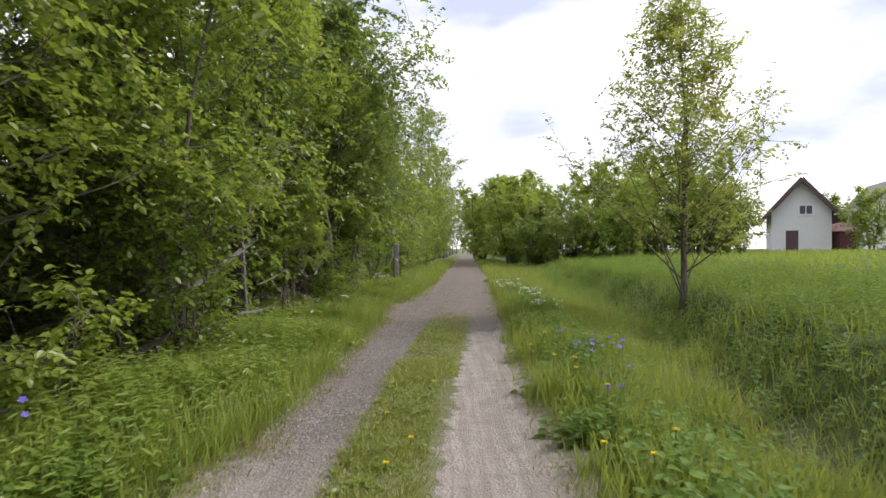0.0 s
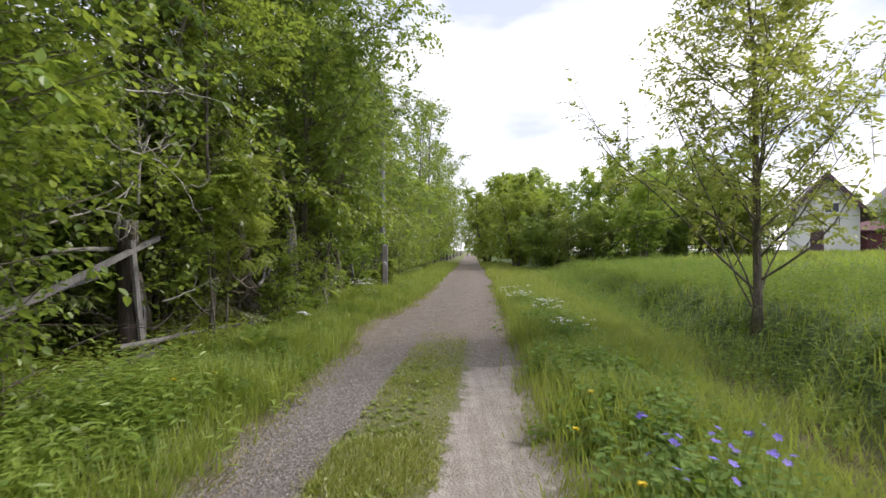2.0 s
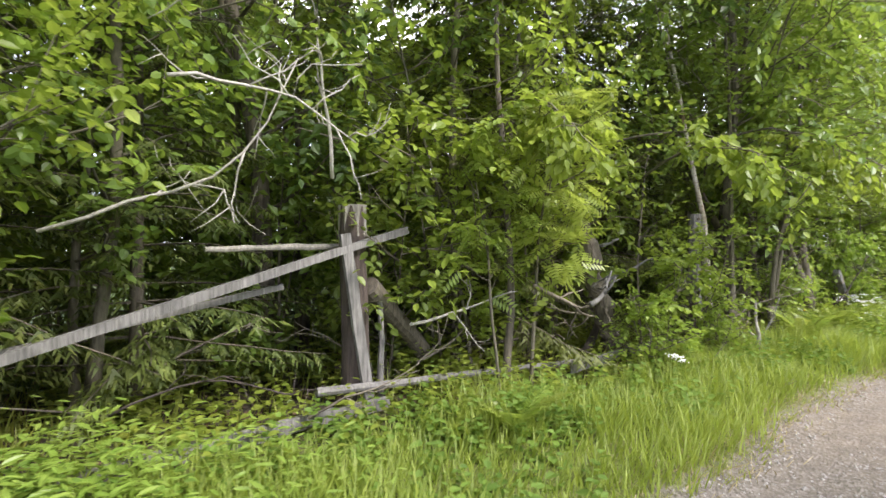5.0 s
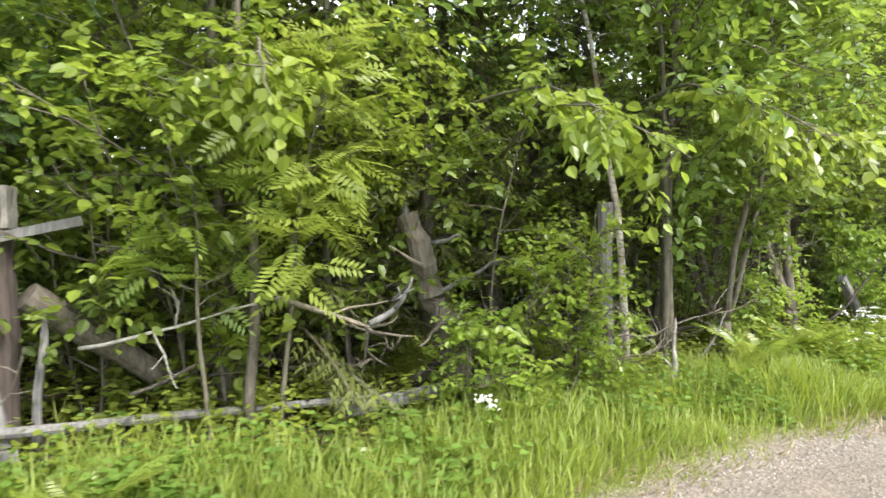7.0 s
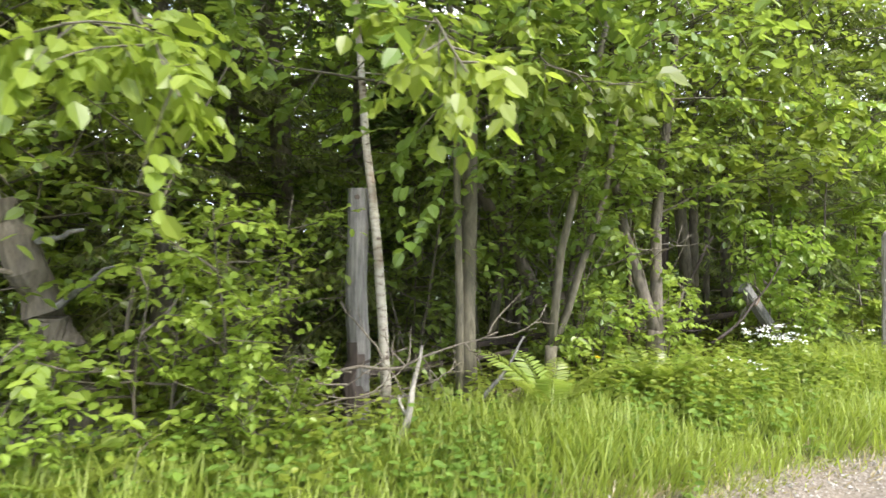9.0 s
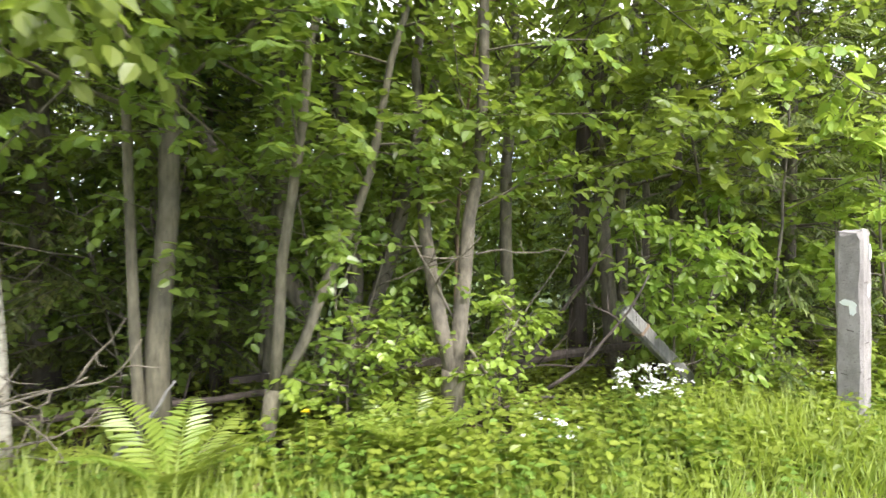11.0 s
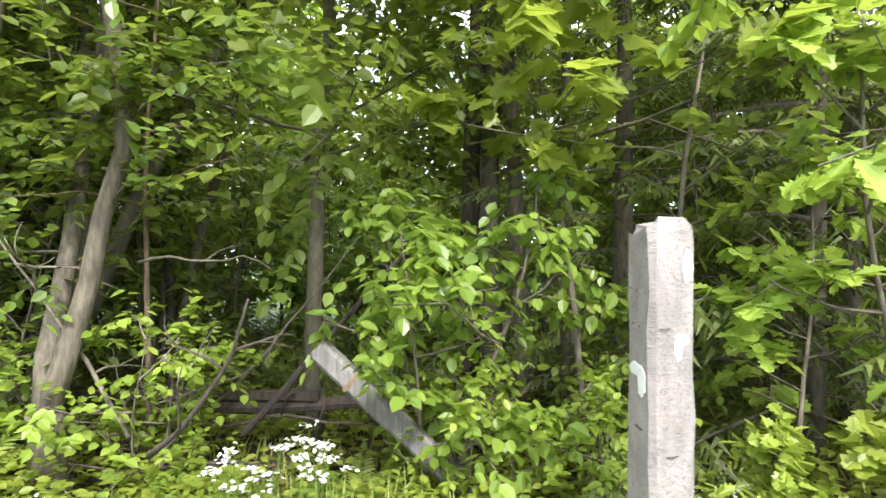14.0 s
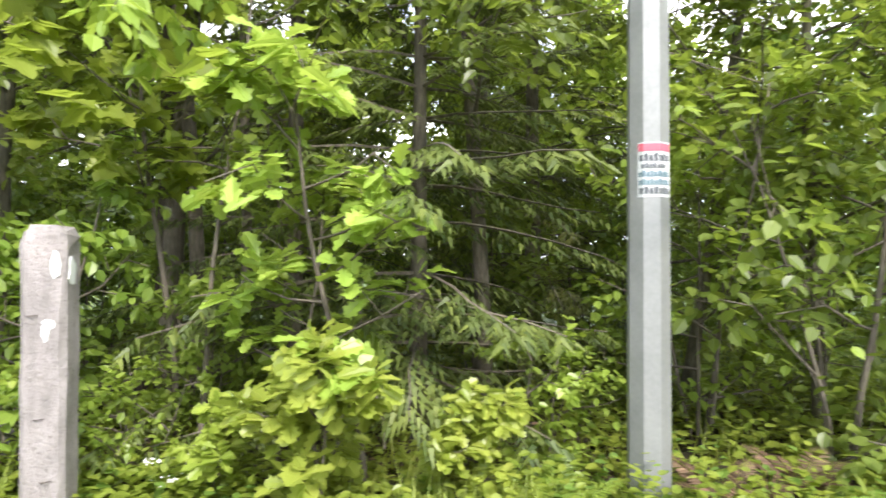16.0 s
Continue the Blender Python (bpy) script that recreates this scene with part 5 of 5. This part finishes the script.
# concrete post C
cx_, cy_ = -1.73, 20.58
cz_ = lz(cx_, cy_)
post_c = thing("concrete_post", "weathered pale concrete marker post with chipped white paint", "post", pose(cx_, cy_, cz_, 0, 0, 12))
rng = np.random.default_rng(641)
g = Geo()
H = 1.68 - cz_
levels = [-0.2, 0.0, 0.15, 0.35, 0.5, 0.7, 0.85, 1.0, 1.15, 1.28, H - 0.07, H - 0.022, H]
half = [0.090] * 10 + [0.089, 0.084, 0.070]
ring = []
for z, a in zip(levels, half):
    c = 0.020 + rng.uniform(-0.004, 0.007)
    for sx, sy, fx, fy in ((-1, -1, 1, 0), (1, -1, -1, 0), (1, -1, 0, 1), (1, 1, 0, -1), (1, 1, -1, 0), (-1, 1, 1, 0), (-1, 1, 0, -1), (-1, -1, 0, 1)):
        j = 0.0025 if z < H - 0.1 else 0.007
        ring.append((sx * a + fx * c + rng.normal(0, j), sy * a + fy * c + rng.normal(0, j), z + rng.normal(0, j * 2)))
n = len(levels)
f = [[r * 8 + i, r * 8 + (i + 1) % 8, (r + 1) * 8 + (i + 1) % 8, (r + 1) * 8 + i] for r in range(n - 1) for i in range(8)]
g.add(ring, f, [[(n - 1) * 8 + i for i in range(8)]])
part("shaft", g, M_CONCRETE, post_c)


def daub(parent, z0, z1, y0, y1, side, seed, mat=M_PAINT_WHITE):
    """Ragged patch of paint on one face of the concrete post; side 0 faces the road, 1 the way back."""
    rng = np.random.default_rng(seed)
    m = 14
    a = np.arange(m) / m * 6.283
    rad = rng.uniform(0.7, 1.12, m)
    u, w = (y0 + y1) / 2 + np.cos(a) * rad * (y1 - y0) / 2, (z0 + z1) / 2 + np.sin(a) * rad * (z1 - z0) / 2
    if side == 0:
        lo, hi = np.stack([np.full(m, 0.086), u, w], -1), np.stack([np.full(m, 0.0932), u, w], -1)
    elif side == 2:
        lo, hi = np.stack([-u, np.full(m, 0.086), w], -1), np.stack([-u, np.full(m, 0.0932), w], -1)
    else:
        lo, hi = np.stack([u, np.full(m, -0.086), w], -1), np.stack([u, np.full(m, -0.0932), w], -1)
    g = Geo()
    g.add(np.concatenate([lo, hi]), [[i, (i + 1) % m, m + (i + 1) % m, m + i] for i in range(m)], [[m + i for i in range(m)]])
    part("paint_patch", g, mat, parent, "flaking white paint mark")


daub(post_c, 0.90, 1.02, 0.00, 0.055, 1, 651)
daub(post_c, 0.98, 1.03, -0.06, 0.03, 1, 652)
daub(post_c, H - 0.26, H - 0.12, -0.06, 0.02, 2, 653)
daub(post_c, H - 0.22, H - 0.10, 0.025, 0.075, 0, 655)
daub(post_c, H - 0.50, H - 0.40, 0.0, 0.03, 0, 657)
daub(post_c, H - 0.44, H - 0.40, 0.0, 0.06, 0, 658)
for k, z in enumerate((1.30, 1.17, 0.80, 0.47)):
    g = Geo()
    y0 = -0.05 + 0.02 * (k % 3)
    board(g, (y0, -0.0922, z), (y0 + 0.045, -0.0922, z - 0.008), 0.006, 0.004, 660 + k, (0, -1, 0), 3)
    part("crack", g, M_WOOD_DARK, post_c, "thin dark crack")
for k, z in enumerate((1.16, 0.71, 0.44)):
    g = Geo()
    y0 = -0.06 + 0.03 * (k % 3)
    board(g, (0.0922, y0, z), (0.0922, y0 + 0.045, z + 0.004), 0.0035, 0.004, 670 + k, (1, 0, 0), 3)
    part("crack", g, M_WOOD_DARK, post_c, "thin dark crack")

# fallen concrete post, leaning
fallen = thing("fallen_post", "fallen square post leaning out of the undergrowth", "post", pose(-2.55, 20.07, lz(-2.55, 20.07) + 0.04))
g = Geo()
m = Matrix.Rotation(radians(48), 4, "X")
g.block((0.112, 0.112, 1.32), m, 0.018)
part("shaft", g, M_WOOD, fallen)
g = Geo()
g.block((0.117, 0.117, 0.03), m @ Matrix.Translation((0, 0, 1.05)), 0.008)
part("stain_band", g, M_BARK_RED, fallen, "rust-brown band")

# steel pole with a notice
px_, py_ = -2.14, 23.445
pz_ = lz(px_, py_)
pole = thing("steel_pole", "galvanised eight-sided steel pole with a paper notice", "pole", pose(px_, py_, pz_, 0, 0, 12))
g = Geo()
z = np.array([-0.2, 0.0, 2.5, 5.0, 7.5])
g.tube(np.stack([0 * z, 0 * z, z], -1), np.array([0.116, 0.115, 0.108, 0.102, 0.095]), 8)
part("shaft", g, M_STEEL, pole)


def wrap(parent, name, z0, z1, a0, a1, lift, mat, label=""):
    """A sheet that follows the sides of the pole between two angles (degrees from the pole's own x)."""
    def surf(a, zz):
        r = np.interp(zz, [0, 2.5, 5], [0.115, 0.108, 0.102]) * math.cos(math.pi / 8) / math.cos((a % (math.pi / 4)) - math.pi / 8)
        return (r + lift) * math.cos(a), (r + lift) * math.sin(a), zz
    cuts = sorted({a0, a1, *[k * 45.0 for k in range(-8, 9) if a0 < k * 45.0 < a1]})
    v = [surf(radians(a), zz) for a in cuts for zz in (z0, z1)]
    k = len(cuts)
    g = Geo()
    g.add(v, [[2 * i, 2 * i + 2, 2 * i + 3, 2 * i + 1] for i in range(k - 1)])
    return part(name, g, mat, parent, label)


zb = 1.87 - pz_
notice = wrap(pole, "notice", zb, zb + 0.285, -62, 40, 0.002, M_PAPER, "white paper notice with a red head")
wrap(notice, "head_band", zb + 0.237, zb + 0.278, -60, 39, 0.004, M_PINK, "faded red printed band")
for k, (z0, hgt, a0, a1, mm) in enumerate(((0.186, 0.040, -56, 36, M_INK), (0.148, 0.028, -50, 24, M_INK), (0.104, 0.033, -58, 36, M_INK_BLUE), (0.062, 0.032, -57, 36, M_INK_BLUE), (0.016, 0.038, -56, 37, M_INK))):
    n_mark = 7 if mm is M_INK else 9
    for j in range(n_mark):
        b0 = a0 + (a1 - a0) * j / n_mark
        wrap(notice, "print_mark", zb + z0, zb + z0 + hgt * (0.8 + 0.2 * (j % 2)), b0, b0 + (a1 - a0) / n_mark * 0.82, 0.004, mm)


leaner = thing("leaning_pole", "thin dark dead pole leaning in the wood", "pole", pose(-3.2, 18.45, 0.5))
g = Geo()
rough_log(g, (0, 0, -0.1), (0.0, 1.08, 1.13), 0.026, 0.014, 626, 7, 0.35, 9)
part("pole_wood", g, M_WOOD_DARK, leaner)


# dead boughs and fallen sticks
def dead_bough(name, label, x, y, z, direction, length, radius, seed, mat, forks=6, bend=0.22, category="dead branch", group="", sub=0.5):
    rng = np.random.default_rng(seed)
    root = thing(name, label, category, pose(x, y, z), group)
    line = wander(rng, (0, 0, 0), direction, length, 8, bend)
    g = Geo()
    g.tube(line, radius * np.linspace(1, 0.35, 9), 6)
    part("bough", g, mat, root, smooth=True)
    for i in range(forks):
        p, d = at_share(line, 0.2 + 0.8 * (i + rng.random()) / forks)
        br = wander(rng, p, unit(d * 0.5 + rng.normal(0, 0.7, 3)), length * sub * rng.uniform(0.5, 1.0), 5, 0.28)
        g = Geo()
        g.tube(br, radius * np.linspace(0.55, 0.18, 6), 5)
        for k in range(2):
            q, dd = at_share(br, 0.4 + 0.3 * k)
            g.tube(wander(rng, q, unit(dd + rng.normal(0, 0.8, 3)), length * 0.15, 3, 0.2), radius * np.linspace(0.3, 0.12, 4), 4)
        part("side_branch", g, mat, root, smooth=True)
    return root


BL = "bleached bare dead bough hanging at the wood's edge"
dead_bough("dead_bough", BL, -2.75, 7.9, 2.95, (0.15, 1, -0.12), 1.3, 0.013, 701, M_DEAD, 9, 0.2, group="dead boughs", sub=0.45)
dead_bough("dead_bough", BL, -2.7, 8.1, 2.4, (0.2, 1, -0.1), 1.2, 0.012, 702, M_DEAD, 8, 0.25, group="dead boughs", sub=0.5)
dead_bough("dead_bough", BL, -3.25, 9.37, 2.02, (0.0, -0.06, 1), 1.1, 0.018, 703, M_DEAD, 4, 0.12, group="dead boughs", sub=0.3)
dead_bough("dead_bough", BL, -3.3, 7.6, 1.6, (0.1, 1, 0.25), 1.9, 0.013, 704, M_DEAD, 6, 0.15, group="dead boughs", sub=0.35)
dead_bough("broken_branch", "pale broken branch stub in the undergrowth", -2.75, 11.9, 0.95, (0.15, 0.6, 0.18), 0.5, 0.028, 711, M_WOOD, 3, 0.16)
dead_bough("broken_branch", "grey forked dead branch hanging low", -2.95, 11.3, 1.15, (0.15, 1, -0.35), 1.3, 0.024, 712, M_STICK, 5, 0.12)
dead_bough("broken_branch", "pale curved stick standing in the grass", -2.3, 14.75, 0.2, (0.3, 0.55, 1), 0.66, 0.032, 713, M_WOOD_PALE, 1, 0.10)
dead_bough("broken_branch", "tangle of thin dead twigs at the post", -2.75, 14.5, 0.62, (0.15, 1, 0.05), 1.2, 0.014, 714, M_STICK, 8, 0.2)
dead_bough("broken_branch", "thin arched bare twig in the wood", -2.85, 17.95, 1.5, (0.3, 1, 0.2), 0.9, 0.010, 715, M_STICK, 1, 0.2)
dead_bough("broken_branch", "thin grey leaning pole in the wood", -3.3, 18.2, 0.55, (0.05, 1, 0.75), 1.5, 0.012, 716, M_STICK, 0, 0.05)
dead_bough("broken_branch", "pale dead stick at the grass edge", -2.5, 15.55, 0.32, (0.1, 0.45, 0.7), 0.6, 0.02, 717, M_WOOD, 1, 0.1)
dead_bough("broken_branch", "thin bare branch by the fence post", -3.4, 10.2, 0.85, (0.3, 1, 0.12), 1.1, 0.016, 718, M_DEAD, 3, 0.12)
for i in range(8):
    r_ = random.Random(900 + i)
    dead_bough("twig_tangle", "tangle of thin brown dead twigs at the old post", -2.85 + r_.uniform(-0.15, 0.2), 14.2 + 0.16 * i, 0.28 + r_.uniform(0, 0.4), (r_.uniform(-0.3, 0.5), r_.uniform(-1, 1), r_.uniform(-0.1, 0.5)), r_.uniform(0.5, 1.0), 0.008, 760 + i, M_STICK, 6, 0.2, group="dead twigs")
dr = random.Random(77)
for i in range(34):
    y = dr.uniform(1.5, 23)
    x = float(road_middle(y)) - dr.uniform(2.9, 4.6)
    dead_bough("fallen_stick", "fallen grey-brown dead stick in the undergrowth", x, y, lz(x, y) + dr.uniform(0.03, 0.45), (dr.uniform(-0.4, 0.5), dr.uniform(-1, 1), dr.uniform(-0.15, 0.5)), dr.uniform(0.6, 1.4), dr.uniform(0.008, 0.018), 720 + i, M_STICK if i % 3 else M_WOOD_DARK, 3, 0.12, group="fallen sticks")
for i, (x, y, dx, dy, dz, L, r) in enumerate([(-3.4, 5.2, 0.1, 1, 0.12, 2.2, 0.06), (-4.0, 3.6, 0.1, 1, 0.08, 2.0, 0.05), (-3.3, 12.6, -0.3, 1, 0.25, 1.6, 0.06), (-3.5, 2.2, 0.4, 0.8, 0.05, 1.6, 0.045)]):
    dead_bough("fallen_log", "fallen rotten brown log at the wood's edge", x, y, lz(x, y) + 0.12, (dx, dy, dz), L, r, 780 + i, M_WOOD_DARK, 2, 0.05, "log", "fallen logs", 0.3)


# ---- buildings beyond the field ----
def slab(geo, pts, thick):
    """A flat polygon given a thickness downwards along its normal."""
    p = np.array(pts, float)
    n = unit(np.cross(p[1] - p[0], p[2] - p[0]))
    k = len(p)
    geo.add(np.concatenate([p, p - n * thick]), [list(range(k))], [list(range(2 * k - 1, k - 1, -1))], [[i, i + k, (i + 1) % k + k, (i + 1) % k] for i in range(k)])


def house(x, y, turn, w, depth, eaves, ridge, over, wall, roofing, label, windows, doors):
    """Gabled house; its gable faces -y of its own frame."""
    root = thing("house", label, "house", pose(x, y, lz(x, y) - 0.1, 0, 0, turn))
    a = w / 2
    g = Geo()
    prof = [(-a, 0), (a, 0), (a, eaves), (0, ridge), (-a, eaves)]
    v = [(px, 0, pz) for px, pz in prof] + [(px, depth, pz) for px, pz in prof]
    g.add(v, [[0, 1, 2, 3, 4]], [[9, 8, 7, 6, 5]], [[0, 5, 6, 1], [1, 6, 7, 2], [4, 9, 5, 0]])
    part("wall", g, wall, root)
    s = (ridge - eaves) / a
    for sgn in (-1, 1):
        g = Geo()
        e = (sgn * (a + over), eaves - s * over + 0.12)
        q = [(0, -over, ridge + 0.12), (e[0], -over, e[1]), (e[0], depth + over, e[1]), (0, depth + over, ridge + 0.12)]
        slab(g, q if sgn < 0 else q[::-1], 0.16)
        part("roof", g, roofing, root)
        g = Geo()
        board(g, (0, -over - 0.03, ridge + 0.02), (e[0], -over - 0.03, e[1] - 0.1), 0.24, 0.04, 800, (0, -1, 0), 3)
        part("bargeboard", g, M_DOOR, root, "dark brown bargeboard")
    for wx, wz, ww, wh in windows:
        win = part("window", Geo_block(ww, 0.10, wh, wx, 0.0, wz), M_FRAME, root, "white two-pane window")
        for k in (-1, 1):
            part("pane", Geo_block(ww * 0.38, 0.02, wh * 0.8, wx + k * ww * 0.22, -0.055, wz + wh * 0.1), M_GLASS, win, "dark glass pane")
        part("sill", Geo_block(ww + 0.2, 0.18, 0.05, wx, -0.06, wz - 0.05), M_FRAME, win)
    for dx, dw, dh in doors:
        d = part("door", Geo_block(dw, 0.08, dh, dx, -0.01, 0.0), M_DOOR, root, "dark brown house door")
        part("handle", Geo_block(0.12, 0.05, 0.03, dx + dw * 0.36, -0.06, dh * 0.5), M_STEEL, d)
    return root


def Geo_block(sx, sy, sz, x, y, z):
    g = Geo()
    g.block((sx, sy, sz), Matrix.Translation((x, y, z)), min(sx, sy, sz) * 0.12)
    return g


house(35.1, 54.7, -27, 5.0, 8.5, 4.1, 7.1, 1.0, M_RENDER, M_ROOF, "white rendered house with a steep dark brown roof", [(0.4, 3.7, 1.25, 1.0)], [(-0.75, 1.05, 2.2)])
house(60.0, 74.0, -20, 10, 9, 4.0, 9.4, 0.8, M_RENDER, M_ROOF_GREY, "white house with a large grey roof behind bushes", [(0, 4.5, 1.2, 1.2)], [(2.5, 1.0, 2.1)])
shed_ = thing("shed", "small dark red shed with a sloping roof", "shed", pose(43.0, 60.5, lz(43.0, 60.5)))
part("wall", Geo_block(2.6, 3.0, 2.2, 0, 0, 0), M_RED, shed_)
g = Geo()
slab(g, [(-2.0, -1.9, 2.1), (2.0, -1.9, 2.1), (2.0, 1.9, 3.6), (-2.0, 1.9, 3.6)], 0.12)
part("roof", g, M_RED, shed_)
tank = thing("water_tank", "white plastic water tank beside the shed", "tank", pose(41.6, 55, lz(41.6, 55)))
part("tank_body", Geo_block(1.2, 1.0, 1.15, 0, 0, 0.15), M_PLASTIC, tank)
part("pallet", Geo_block(1.25, 1.05, 0.14, 0, 0, 0), M_WOOD, tank, "grey wooden pallet")
g = Geo()
g.tube([(0, 0, 1.3), (0, 0, 1.36), (0, 0, 1.42)], [0.25, 0.25, 0.18], 12)
part("lid", g, M_PLASTIC, tank)
for i, (x, y, s) in enumerate(((43.6, 54.4, 1.0), (45.2, 54.0, 1.3), (46.6, 53.6, 0.9), (44.4, 53.6, 0.7))):
    rng = np.random.default_rng(820 + i)
    g = Geo()
    for k in range(14):
        q = rng.normal(0, 0.4, 3) * [1, 0.6, 0.4]
        mm = Matrix.Translation((q[0], q[1], abs(q[2]))) @ Euler(rng.uniform(-0.6, 0.6, 3)).to_matrix().to_4x4()
        g.block((rng.uniform(0.3, 0.8) * s, rng.uniform(0.2, 0.5) * s, rng.uniform(0.1, 0.3) * s), mm, 0.02)
    ob = tagged(part("rubble_pile", g, M_RUBBLE), "pile of grey building rubble and slabs", "rubble", "rubble piles", "stuff")
    ob.matrix_basis = pose(x, y, lz(x, y))
for i, (x, y) in enumerate(((36.0, 50.5), (38.6, 50.0), (41.2, 49.6))):
    g = Geo()
    g.tube([(0, 0, -0.2), (0, 0, 0.9), (0, 0, 1.9)], [0.05, 0.05, 0.045], 8)
    ob = tagged(part("garden_post", g, M_WOOD_DARK), "thin dark post of a garden fence", "post", "garden fence posts")
    ob.matrix_basis = pose(x, y, lz(x, y))
